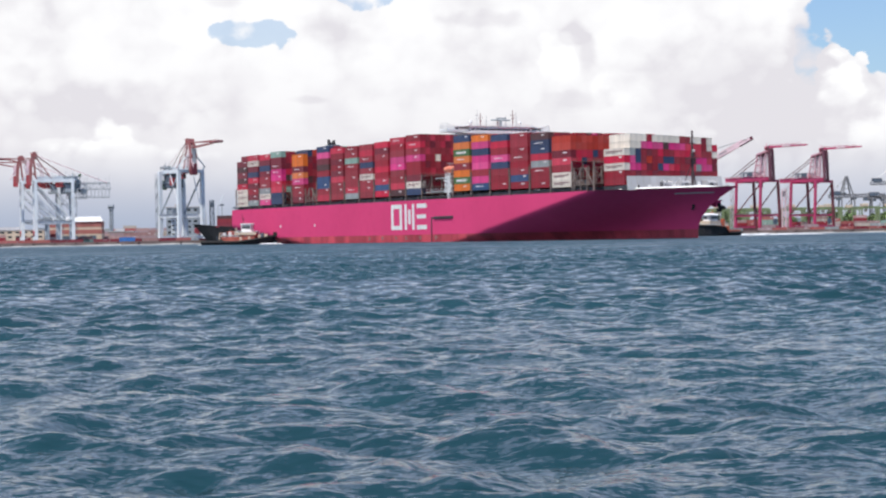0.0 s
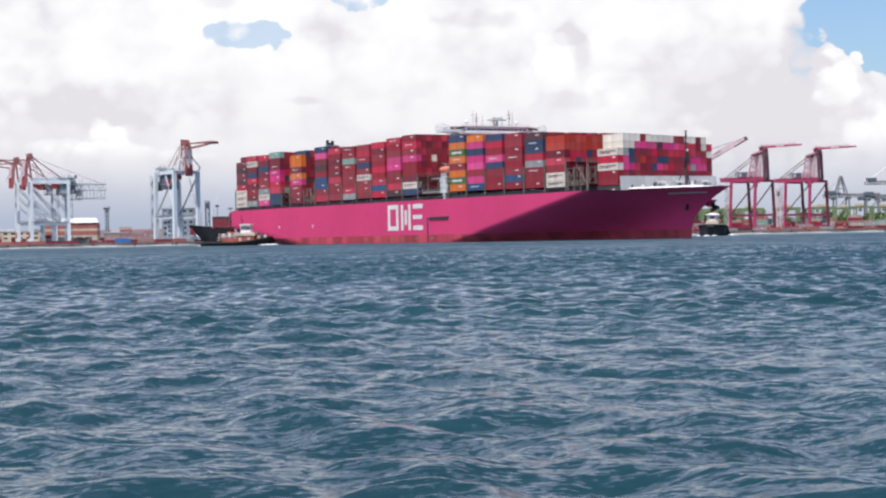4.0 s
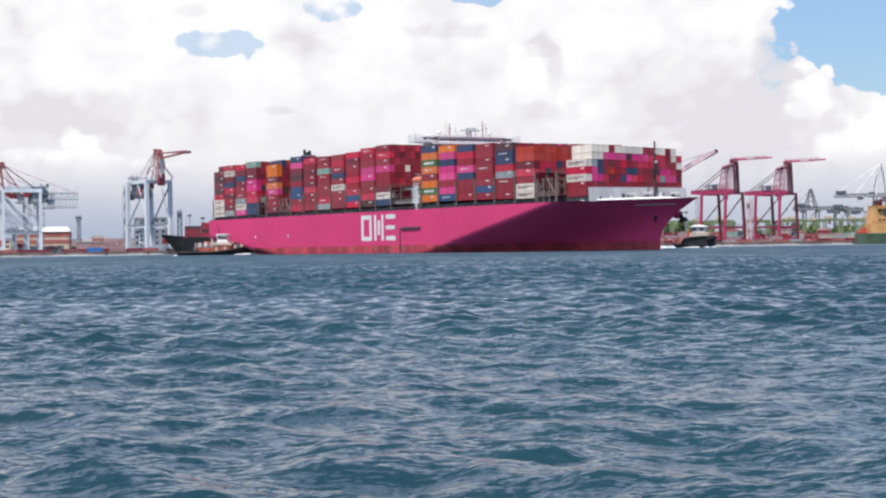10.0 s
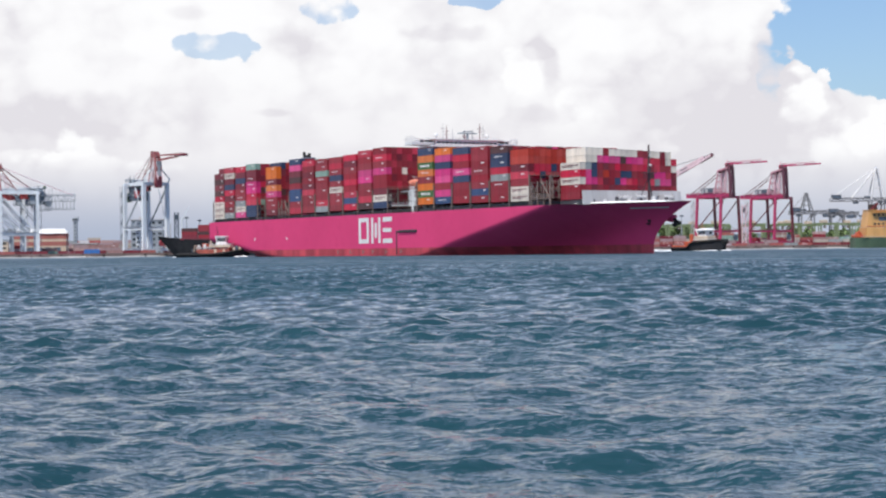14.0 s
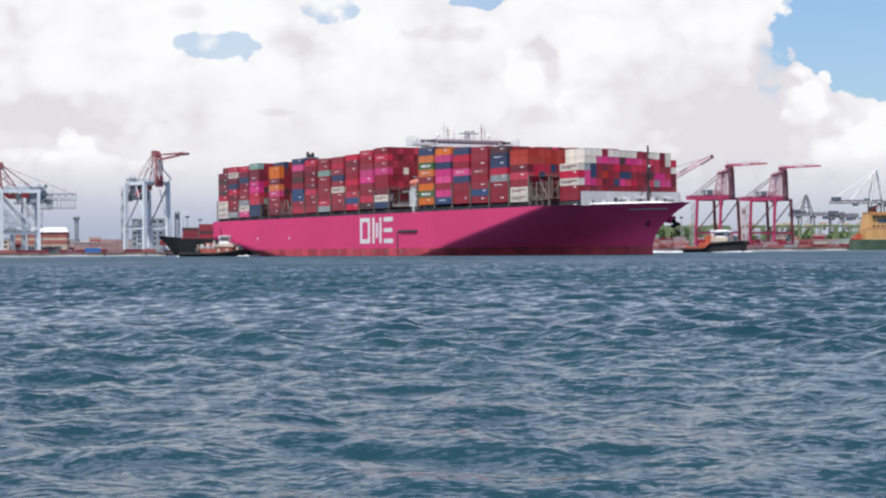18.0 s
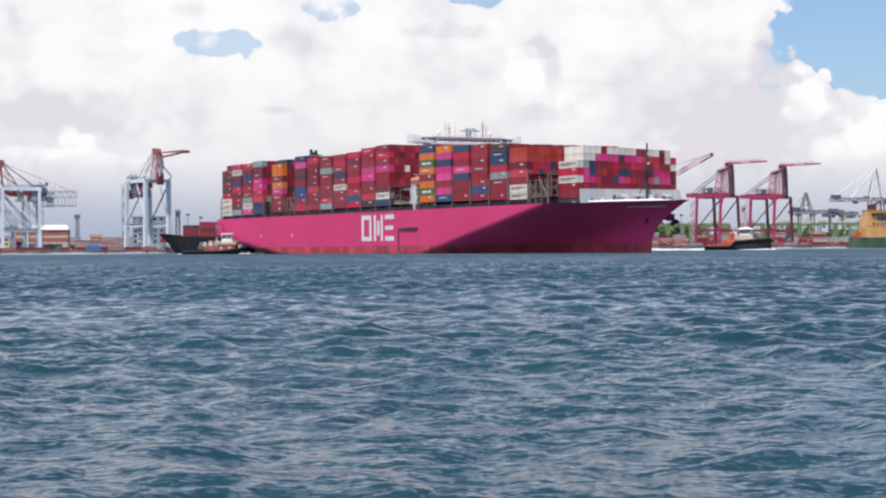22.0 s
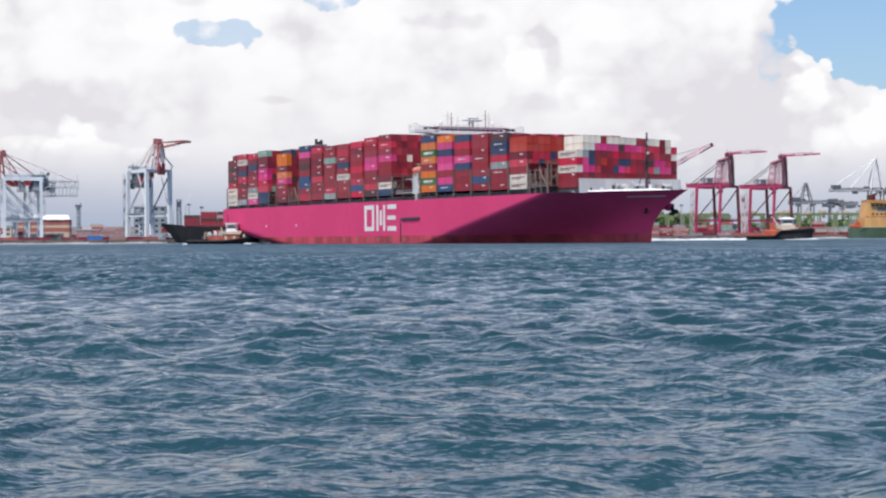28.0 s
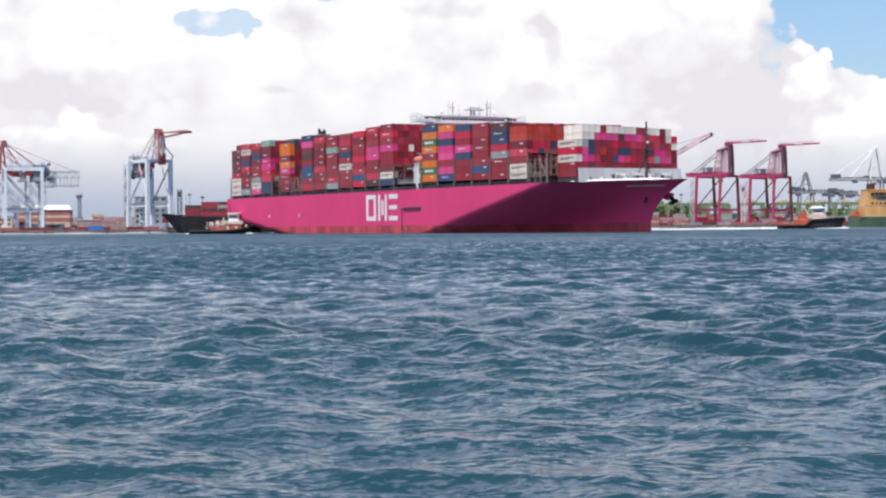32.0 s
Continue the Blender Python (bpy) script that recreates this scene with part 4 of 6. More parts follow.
    # props and platforms in the open row near the bow and by the funnel
    for x0, x1 in ((304.8, 316.8), (84.0, 95.6)):
        pr = Build()
        for k in range(4):
            x = x0 + (x1 - x0) * k / 3
            pr.beam((x, -24.8, DECK), (x, -24.8, 26.4), 0.4).beam((x, -18.2, DECK), (x, -18.2, 27), 0.4)
        pr.box(x0, x1, -25.1, -18, 19.9, 20.15).beam((x0, -24.8, 20), (x0 + (x1 - x0) * 0.4, -24.8, 26.2), 0.35).beam((x1, -24.8, 20), (x1 - (x1 - x0) * 0.45, -24.8, 26.2), 0.35)
        pr.rail([(x0, -25, 20.1), (x1, -25, 20.1)], 1.1, 0.1, 2.0)
        part("open_frame", pr, M_BEIGE, ship, "cream lashing frames over an empty outer row")
    # cargo: the outer row of each bay box by box, the rows behind it joined
    inner = Build()
    rng = random.Random(5)
    for x, row, foot, top, cols, tiers in BAYS:
        top += 0.73 - 0.0053 * x
        h = (top - foot) / len(cols)
        for t, c in enumerate(cols):
            jig = rng.uniform(-0.06, 0.06)
            container(ship, c, pose(x + jig, -25.0 + 2.5 * row, foot + t * h), h)
        for r in range(row + 1, 20):
            if (x, r) in [(b0, k) for b0, kk in ((70.2, 4), (181.2, 6), (290.9, 6)) for k in range(1, kk + 1)]:
                continue
            n = tiers - (1 if rng.random() < 0.12 else 0)
            hi = (top - foot) / len(cols)
            for t in range(n):
                if r > row + 7 and t < n - 2 and x < 300:
                    continue
                y = -25.0 + 2.5 * r
                inner.box(x + 0.03, x + 12.16, y, y + 2.44, foot + t * hi, foot + (t + 1) * hi - 0.04)
    for x, foot, top, cols in ((70.2, 19.6, 44.4, ("mRmkRRmN", "RkRmRmRo", "mRRNRRmR", "RmRRmRkm")), (181.2, 20.0, 45.8, ("RmRRmRrRR", "mRRrRRRmr", "RRmRRWRRR", "kRRRmRRrR", "RmRRRRRmr", "mRRmRRrRR")),
                               (290.9, 19.6, 39.5, ("WRRrroo", "gRrNroo", "RoRrroo", "mRrRNoo", "RmRrRoo", "rRrRroo"))):
        top += 0.73 - 0.0053 * x
        for r, cs in enumerate(cols, 1):
            h = (top - foot) / len(cs)
            for t, c in enumerate(cs):
                container(ship, c, pose(x + rng.uniform(-0.03, 0.03), -25.0 + 2.5 * r, foot + t * h), h, 0)
    ob = part("inner_container", inner, M_STACK, ship, "inner rows of mixed red containers")
    ob["kind"] = "stuff"
    # foremost bay: 17 rows, every box that faces forward
    front = {0: "RRWmW", 1: "RRPPgWW", 2: "RmPNNWW", 3: "mRrRRPW", 4: "RRmomPR", 5: "RmRRRPW", 6: "mRNRmPW", 7: "RRPNRkW", 8: "mRrNRPW", 9: "RRmRrPW", 10: "RmRRrPR",
             11: "mRRmrrR", 12: "RRmkRrW", 13: "RmgPrrW", 14: "mRPPRRm", 15: "RRPrRWW", 16: "mRmmWr"}
    for r, cols in front.items():
        h = 2.63 - 0.012 * r
        cols = cols.replace("m", "r") if r % 3 == 0 else cols
        for t, c in enumerate(cols):
            container(ship, c, pose(BAY20 + rng.uniform(-0.05, 0.05), -21.2 + 2.5 * r, 19.35 + t * h), h, None if r == 0 else 0)
    return ship


ship = build_ship()

# ---------------------------------------------------------------- quayside cranes


def quay_crane(m, steel, dark, boom, label, girder=45.0, apex=76.0, gauge=30.0, span=24.0, back=16.0, reach=48.0, group="", stout=1.0, taper=0.84, style="grey", pz=13.5):
    """Ship-to-shore crane; the boom points along local x, over the water."""
    c = thing("quay_crane", m, label, "crane", group)
    gx, sy = gauge / 2, span / 2
    red, blue = style == "red", style == "blue"
    for x in (-gx, gx):
        for y in (-sy, sy):
            k, w = taper, stout * (1.1 if red else 1.0)
            b = Build().beam((x, y, 1.6), (x, y * 0.98, pz), 1.7 * w, 1.9 * w).beam((x, y * 0.98, pz), (x, y * k, girder + 2), 1.6 * w, 1.8 * w)
            for i in range(0 if blue else 8):
                z = 5 + i * (girder - 8) / 7
                b.box(x - 0.95, x + 0.95, y * (0.98 - 0.012 * i) - 1.0, y * (0.98 - 0.012 * i) + 1.0, z, z + 0.3)
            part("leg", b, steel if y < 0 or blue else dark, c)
            bg = Build().box(x - 1.1, x + 1.1, y - 4.2, y + 4.2, 0.9, 1.9, 0.15)
            for i in range(4):
                bg.box(x - 0.9, x + 0.9, y - 4.1 + i * 2.1, y - 2.4 + i * 2.1, 0.4, 1.0)
                bg.tube((x - 0.5, y - 3.2 + i * 2.1, 0.45), (x + 0.5, y - 3.2 + i * 2.1, 0.45), 0.45, n=8)
            part("bogie", bg, M_DARKRED, c)
    for x in (-gx, gx):
        part("sill_beam", Build().beam((x, -sy, 3.0), (x, sy, 3.0), 1.5, 2.2), steel, c)
        part("cross_beam", Build().beam((x, -sy * taper, girder + 1.2), (x, sy * taper, girder + 1.2), 1.6, 2.6 if blue else 2.2), steel, c)
    for y in (-sy, sy):
        part("portal_beam", Build().beam((-gx, y, pz), (gx, y, pz), 1.4, 2.4 if blue else 1.8), steel, c)
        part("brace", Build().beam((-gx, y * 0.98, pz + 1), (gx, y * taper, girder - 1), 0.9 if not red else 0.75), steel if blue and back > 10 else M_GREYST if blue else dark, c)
        if blue and back > 10:
            part("brace", Build().beam((-gx * 0.25, y * 0.97, pz + 1), (gx, y * 0.95, girder * 0.66), 0.8), steel, c)
            part("brace", Build().beam((-gx * 0.6, y * 0.97, pz + 1), (gx, y * 0.95, girder * 0.82), 0.6), steel, c)
            for x in (-gx * 0.33, gx * 0.33):
                part("portal_post", Build().beam((x, y, 1.0), (x, y, pz - 0.5), 1.0), steel if x < 0 else M_TOWER, c)
            part("brace", Build().beam((-gx, y * 0.97, 26), (gx * 0.3, y * taper, girder), 0.6), M_GREYST, c)
        elif not red:
            part("brace", Build().beam((gx, y * 0.9, 22), (gx * 0.1, y * taper, girder - 1), 0.6), steel, c)
    g = Build()
    gw = 1.0 if red else 1.2
    tail = 5.0 if blue and back > 10 else back
    for y in (-3.2, 3.2):
        g.beam((-gx - tail, y, girder + 3.2), (gx + 2.0, y, girder + (2.7 if red else 3.2)), gw, 3.4 if red else 2.4)
        if blue:
            g.beam((-gx - 2, y * 1.9, girder + 1.6), (gx + 1, y * 1.9, girder + 1.6), 1.3, 2.6)
    for i in range(9):
        x = -gx - tail + (gauge + tail) * i / 8
        g.beam((x, -3.2, girder + 3.2), (x, 3.2, girder + 3.2), 0.6)
    for y in (-4.2, 4.2):
        g.rail([(-gx - tail, y, girder + 4.4), (gx, y, girder + 4.4)], 1.3, 0.16, 2.4)
    part("girder", g, steel, c)
    if blue:
        # service gear hangs below the girder on the land side
        h = Build().box(-gx - 3.5, -gx + 5.5, -4.8, 4.8, girder - 7.5, girder + 0.2, 0.3).box(-gx - 6.5, -gx - 3.5, -3.6, 3.6, girder - 4.5, girder + 2.6, 0.3)
        if back <= 10:
            h.box(-gx - 3.0, -gx + 10, -5.4, 5.4, girder - 11.5, girder - 2.0, 0.3)
            part("service_cab", Build().box(-gx - 9.5, -gx - 4.5, -6.4, -1.5, girder - 12.5, girder - 5.0, 0.3).box(-gx - 8.0, -gx - 3.0, 0.5, 5.0, girder - 9.5, girder - 3.0, 0.3), M_GREENH, c, "dull green service cab hung beside the leg")
            part("trolley", Build().box(-gx + 8, -gx + 12, -6.4, -3.0, girder - 9.5, girder - 3.5, 0.2), M_CABRED, c, "haze-paled red trolley cab")
        mh = part("machinery_house", h, M_TOWER if back > 10 else M_SLATE, c, "grey machinery house slung below the girder" if back > 10 else "dark machinery house slung below the girder")
        part("house_door", Build().box(-gx + 1, -gx + 2.4, -4.92, -4.8, girder - 4.6, girder - 2.2), M_GREYP, mh)
        part("vent", Build().box(-gx + 3, -gx + 5, -4.92, -4.8, girder - 3.4, girder - 1.6), M_GREYST, mh)
        part("vent", Build().box(-gx - 3.62, -gx - 3.5, -3, 3, girder - 6.6, girder - 4.8), M_GREENH, mh, "dull green louvre")
        pl = Build()
        for z in (girder - 7.9, girder - 1.0, girder + 4.6):
            pl.box(-gx - 7.5, -gx + 7, -5.8, 5.8, z, z + 0.4)
            pl.rail([(-gx + 7, -5.8, z), (-gx - 7.5, -5.8, z), (-gx - 7.5, 5.8, z)], 1.4, 0.26, 1.6)
        for x in (-gx - 7.2, -gx - 2, -gx + 6.6):
            pl.beam((x, -5.6, girder - 7.9), (x, -5.6, girder + 6), 0.35)
        pl.beam((-gx - 5.2, -5.6, girder - 5), (-gx - 2, -5.6, girder + 4.6), 0.3).beam((-gx - 2, -5.6, girder - 1), (-gx + 6.6, -5.6, girder + 4.6), 0.3)
        part("service_platform", pl, M_TOWER, c, "grey-green service platforms with rails")
        for i, (x, y, z, q, mm) in enumerate(((-gx - 7, -4.5, girder - 7.6, 2.2, M_SLATE), (-gx - 4.6, -5.2, girder - 0.7, 1.8, M_WHITE), (-gx - 2.2, -5.3, girder + 4.9, 2.4, M_GREYP), (-gx + 1.2, -5.4, girder - 7.6, 2.6, M_SLATE),
                                                  (-gx + 4.2, -5.4, girder - 0.7, 2.0, M_CABRED), (-gx - 6.6, 1.5, girder + 4.9, 2.0, M_GREENH), (-gx + 3.0, -4.6, girder + 4.9, 1.6, M_WHITE))):
            part("cabinet", Build().box(x - q / 2, x + q / 2, y - 0.7, y + 0.7, z, z + q * 1.1, 0.1), mm, c, "small equipment cabinet")
        for i in range(4):
            x = -gx - 4 + i * 2.6
            part("antenna", Build().tube((x, -4.5, girder + 4.8), (x, -4.5, girder + 8 + (i % 2) * 1.5), 0.12, n=4), M_GREYST, c)
        if back > 10:
            zt = girder - 0.6
            bk = Build().truss((-gx - 4, 0, zt - 2.4), (-gx - back, 0, zt - 2.4), 7.6, 4.8, 10, 0.34)
            bk.box(-gx - back + 1, -gx - 8, -4.2, 4.2, girder - 12.4, girder - 12.2)
            bk.rail([(-gx - back, -4.0, girder - 12.2), (-gx - 7, -4.0, girder - 12.2)], 1.2, 0.16, 2.2)
            bk.rail([(-gx - back, -3.8, zt), (-gx - 4, -3.8, zt)], 1.2, 0.16, 2.2)
            for i in range(9):
                x = -gx - 7 - i * (back - 8) / 8
                for y in (-4.0, 4.0):
                    bk.beam((x, y, girder - 12.2), (x, y * 0.95, zt - 4.6), 0.26)
                bk.tube((x, 3.4, zt), (x, 3.4, zt + 2.5 + (i * 37 % 3) * 1.6), 0.1, n=4)
            bk.box(-gx - 11.5, -gx - 7.5, -3.2, 3.2, girder - 9.6, girder - 4.8, 0.2)
            part("back_reach", bk, M_TOWER, c, "grey-green lattice back reach with walkways")
            for x in (-gx + 9, gx - 4):
                part("trolley", Build().box(x - 3.2, x + 3.2, -6.6, -2.4, girder - 3.4, girder + 0.6, 0.2), M_CABRED, c, "haze-paled red trolley cab")
    else:
        lw, hh = (15.5, 4.6) if red else (15, 6)
        x0 = gx - 31.5 if red else -gx - 9
        h = Build().box(x0, x0 + lw, -4.2, 4.2, girder + 4.6, girder + 4.6 + hh, 0.25).box(x0 - 0.2, x0 + lw + 0.2, -4.4, 4.4, girder + 4.6 + hh, girder + 4.9 + hh)
        mh = part("machinery_house", h, M_SLATE, c)
        part("house_door", Build().box(x0 + 1.4, x0 + 3.4, -4.32, -4.2, girder + 4.8, girder + 4.3 + hh), M_GREYP, mh)
        part("vent", Build().box(x0 + 5.4, x0 + 8.4, -4.32, -4.2, girder + 5.6, girder + 4.0 + hh), M_GREYP, mh)
    t = Build().box(gx - 14, gx - 8, -3, 3, girder - 0.4, girder + 2.0, 0.2).box(gx - 12, gx - 9.2, -1.6, 1.6, girder - 4.2, girder - 0.6, 0.25)
    tc = part("trolley_cab", t, M_CABRED if blue else dark, c)
    part("cab_window", Build().box(gx - 9.22, gx - 9.12, -1.3, 1.3, girder - 3.6, girder - 1.2), M_GLASS, tc)
    a = Build()
    if red:
        # upright portal tower: two pairs of posts under a cross head
        for y in (-3.4, 3.4):
            a.beam((gx - 1.5, y * 1.2, girder + 4), (gx - 0.8, y, apex - 2), 0.7).beam((gx - 15, y * 1.2, girder + 4), (gx - 10.5, y, apex - 5.5), 0.7)
            a.beam((gx - 11.5, y, apex - 5.2), (gx + 1.6, y, apex - 2.6), 0.9, 1.3)
            a.beam((gx - 7.4, y, girder + 4), (gx - 6.2, y, apex - 4), 0.5)
        for x, z in ((gx - 10.4, apex - 5), (gx - 0.8, apex - 2.4), (gx - 12, girder + 15)):
            a.beam((x, -3.6, z), (x, 3.6, z), 0.8)
        a.box(gx - 3.4, gx + 1.4, -2.4, 2.4, apex - 1.0, apex + 0.6, 0.2).beam((gx - 2.6, 0, apex), (gx - 2.6, 0, apex + 4.2), 0.5).beam((gx + 1.2, 1.2, apex), (gx + 1.2, 1.2, apex + 2.8), 0.5)
        part("tower_frame", a, M_FADED, c)
        part("tower_head", Build().beam((gx - 12.5, 0, apex - 6.4), (gx + 1.2, 0, apex - 3.2), 6.4, 1.3).box(gx - 1.5, gx + 0.2, -3.6, 3.6, apex - 3.5, apex + 0.5, 0.2), M_DARKRED, c, "dark magenta head of the tower")
        la = Build().truss((gx - 13.0, 0, girder + 5), (gx - 9.6, 0, apex - 6), 3.0, 5.6, 7, 0.5).truss((gx - 5.4, 0, girder + 5), (gx - 4.2, 0, apex - 4), 2.4, 5.6, 7, 0.42)
        part("tower_lattice", la, M_PALEPINK, c, "faded pink and white lattice of the tower")
        part("boom_panel", Build().box(gx - 16.2, gx - 15.2, -4.2, 4.2, girder + 5, girder + 9, 0.1), M_PALEPINK, c)
    else:
        for y in (-3.4, 3.4):
            a.beam((gx - 1, y * 1.7, girder + 2), (gx + 0.5, y * 0.6, apex), 0.7 if blue else 1.3, 0.8).beam((gx - 13, y * 1.4, girder + 4), (gx - 1.0, y * 0.6, apex - 1.5), 0.45 if blue else 0.7)
        for z in (girder + 12, girder + 20, apex - 3):
            a.beam((gx - 0.5, -3.6, z), (gx - 0.5, 3.6, z), 0.6)
        a.box(gx - 2.5, gx + 2.5, -3, 3, apex - 2.2, apex + 0.8, 0.3).box(gx - 1.5, gx + 1.2, -3.2, 3.2, apex + 0.8, apex + 2.0, 0.2)
        a.rail([(gx - 2.5, -3, apex + 0.6), (gx + 2.5, -3, apex + 0.6)], 1.4, 0.16, 1.2)
        part("tower_frame", a, M_BOOMRED if blue else steel, c, "haze-paled red tower frame" if blue else "")
        if blue:
            part("ladder_mast", Build().truss((gx - 6.5, 0, girder + 5), (gx - 3.0, 0, apex - 6), 2.6, 2.2, 8, 0.3), M_PALEPINK, c, "pale lattice ladder mast")
    stw = Build()
    for i in range(9):
        z0 = 2 + i * (girder - 4) / 9
        z1 = 2 + (i + 1) * (girder - 4) / 9
        x0, x1 = (-gx - 1.6, -gx - 4.6) if i % 2 else (-gx - 4.6, -gx - 1.6)
        stw.beam((x0, -sy - 0.6, z0), (x1, -sy - 0.6, z1), 0.9, 0.35).box(-gx - 5.2, -gx - 1.0, -sy - 1.3, -sy + 0.1, z1, z1 + 0.2)
    for x in (-gx - 5.1, -gx - 1.1):
        stw.beam((x, -sy - 1.2, 1), (x, -sy - 1.2, girder), 0.3)
    part("stair", stw, M_GREYP if red else M_GREYST, c, "zigzag steel access stair")
    for y in (-sy - 0.9, sy + 0.9):
        wk = Build().box(-gx, gx, y - 0.5, y + 0.5, pz + 1.1, pz + 1.3).rail([(-gx, y, pz + 1.3), (gx, y, pz + 1.3)], 1.2, 0.15, 3.0)
        part("walkway", wk, M_BEIGE if red else M_GREYST, c, "portal walkway with rails")
    part("cable_reel", Build().tube((gx + 1.2, sy * 0.4, 8.0), (gx + 2.2, sy * 0.4, 8.0), 2.6, n=16), M_CABRED if blue else M_SLATE, c, "power cable reel")
    if not red:
        part("switch_house", Build().box(-gx + 5, -gx + 12, -sy * 0.7, -sy * 0.1, pz + 1.5, pz + 5.1, 0.2), M_TOWER, c, "electrical house on the portal")
    sp = Build().box(gx - 13.5, gx - 9, -6.1, 6.1, girder - 11.5, girder - 10.6)
    for x in (gx - 13, gx - 9.5):
        for y in (-2, 2):
            sp.tube((x, y, girder - 0.4), (x, y, girder - 10.8), 0.09, n=4)
    if style == "grey":
        part("spreader", sp, M_GREYST, c, "spreader on its ropes")
    s = Build()
    for y in (-2.4, 2.4):
        if blue:
            s.tube((gx - 1, y, apex - 0.5), (-gx * 0.75, y, girder + 4.4), 0.24, n=5)
        else:
            s.tube((gx - (8 if red else 1), y, apex - (5 if red else 0.5)), (-gx - back + 4, y, girder + 4.4), 0.40, n=5)
    part("stay", s, M_DARKRED if blue else dark, c)
    if blue:
        s = Build()
        for y in (-2.4, 2.4):
            s.tube((gx - 1, y, apex - 0.5), (-gx - back + 2, y, girder + (-0.4 if back > 10 else 4.4)), 0.17, n=5)
            s.tube((gx + 0.5, y, apex - 2), (gx + 9, y, girder + 4), 0.3, n=5)
        part("stay", s, M_PALEPINK, c, "pale back stay")
    if boom == "folded":
        b = Build()
        bw = 1.0 if red else 1.3
        for y in (-2.0, 2.0):
            q = 0.55 if red or back > 10 else 1.0
            b.beam((gx + 3.4, y, girder + 1.0), (gx + 5.2 * q, y, girder + 13), bw, 2.4).beam((gx + 5.2 * q, y, girder + 13), (gx + 3.6 * q, y, apex - 4), bw, 2.6).beam((gx + 3.6 * q, y, apex - 4), (gx + 0.6, y, apex + 1.5), bw, 3.0 if red else 1.8)
        for i in range(9):
            z = girder + 3 + i * (apex - girder - 6) / 8
            b.beam((gx + 4.4, -2.0, z), (gx + 4.4, 2.0, z), 0.6)
        part("boom", b, M_BOOMDARK if red else M_BOOMRED, c, "inner boom raised upright")
        if blue:
            part("boom_panel", Build().box(gx + 2.9, gx + 6.5, -2.6, 2.6, girder - 2, girder + 6.5, 0.1), M_CABRED if back > 10 else M_DARKRED, c, "red panel at the boom's foot")
            part("boom_panel", Build().box(gx + 3.2, gx + 6.2, -2.3, 2.3, girder + 7.5, apex - 6, 0.1), M_PALEPINK if back > 10 else M_GREYP, c, "faded pale boom panel")
        b = Build()
        y0, y1, z0, z1 = -1.9, 1.9, apex + 0.8, apex + (0.6 if red else -0.6)
        if blue and back > 10:
            z0, z1 = apex - 3.4, apex - 3.6
        elif blue:
            z0, z1 = apex - 1.2, apex - 2.6
            for y in (-1, 1):
                part("tower_brace", Build().beam((gx + 2.5, 3.2 * y, girder + 14), (gx + 2.0, (sy + 1.2) * y, girder + 5), 0.8).beam((gx + 2.0, (sy + 1.2) * y, girder + 5), (gx, sy * y, girder + 1.5), 0.8), steel, c, "pale blue brace beside the tower")
        for y in (y0, y1):
            b.beam((gx - 3, y, z0), (gx + reach * 0.62, y, z0 * 0.35 + z1 * 0.65), 0.6, 1.5 if red else 0.8).beam((gx + reach * 0.62, y, z0 * 0.35 + z1 * 0.65), (gx + reach, y * 0.35, z1), 0.6, 1.3)
            if blue:
                b.beam((gx + 1, y, z0 - 4.4), (gx + reach * 0.66, y, z1 - 1.0), 0.6, 0.8)
        for i in range(10):
            x = gx - 2 + reach * i / 10
            b.beam((x, y0, z0), (x, y1, z0), 0.4)
        if red:
            b.rail([(gx + 1, -2.1, apex + 1.6), (gx + reach * 0.9, -2.1, apex + 1.6)], 1.0, 0.14, 2.5)
        part("outer_boom", b, M_REDST if red else M_BOOMRED, c, "folded outer boom")
        if red:
            part("boom_panel", Build().box(gx + reach * 0.40, gx + reach * 0.62, -2.3, 2.3, apex + 0.1, apex + 1.9, 0.1), M_PALEPINK, c, "faded pale panel on the outer boom")
        else:
            part("boom_tip", Build().box(gx + reach * 0.66, gx + reach, -1.6, 1.6, z1 - 1.0, z1 + 0.8, 0.3), M_DARKRED, c, "dark red boom tip")
    else:
        ang = radians(28.3)
        p0 = Vector((gx + 2.5, 0, girder + 2.4))
        p1 = p0 + Vector((math.cos(ang), 0, math.sin(ang))) * reach
        bb = Build()
        for y in (-2.6, 2.6):
            bb.beam(p0 + Vector((0, y, 0)), p1 + Vector((0, y, 0)), 0.9, 1.9).beam(p0 + Vector((0, y, 2.6)), p0.lerp(p1, 0.9) + Vector((0, y, 2.6)), 0.6, 1.0)
        for i in range(9):
            q = p0.lerp(p1, i / 8)
            bb.beam(q + Vector((0, -2.6, 0)), q + Vector((0, 2.6, 0)), 0.5)
            bb.tube(q + Vector((0, -2.8, 0)), q + Vector((0, -2.8, 2.4)), 0.12, n=4)
        part("boom", bb, M_PALEPINK, c, "raised pale pink boom")
        q = p0.lerp(p1, 0.84)
        part("boom_tip", Build().beam(q, p1 + (p1 - p0).normalized() * 2, 4.6, 2.6), M_DARKRED, c, "dark red boom tip")
        q = p0.lerp(p1, 0.56) + Vector((0, 0, 1.4))
        part("boom_cab", Build().beam(q, q + (p1 - p0).normalized() * 6, 3.0, 2.2), M_SLATE, c, "dark gear box on the boom")
        s = Build()
        for k in (0.5, 0.95):
            for y in (-2.2, 2.2):
                q = p0.lerp(p1, k) + Vector((0, y, 1.8))
                s.tube((gx, y * 0.8, apex - 0.5), q, 0.25, n=5)
        part("stay", s, M_GREYP, c)
    return c


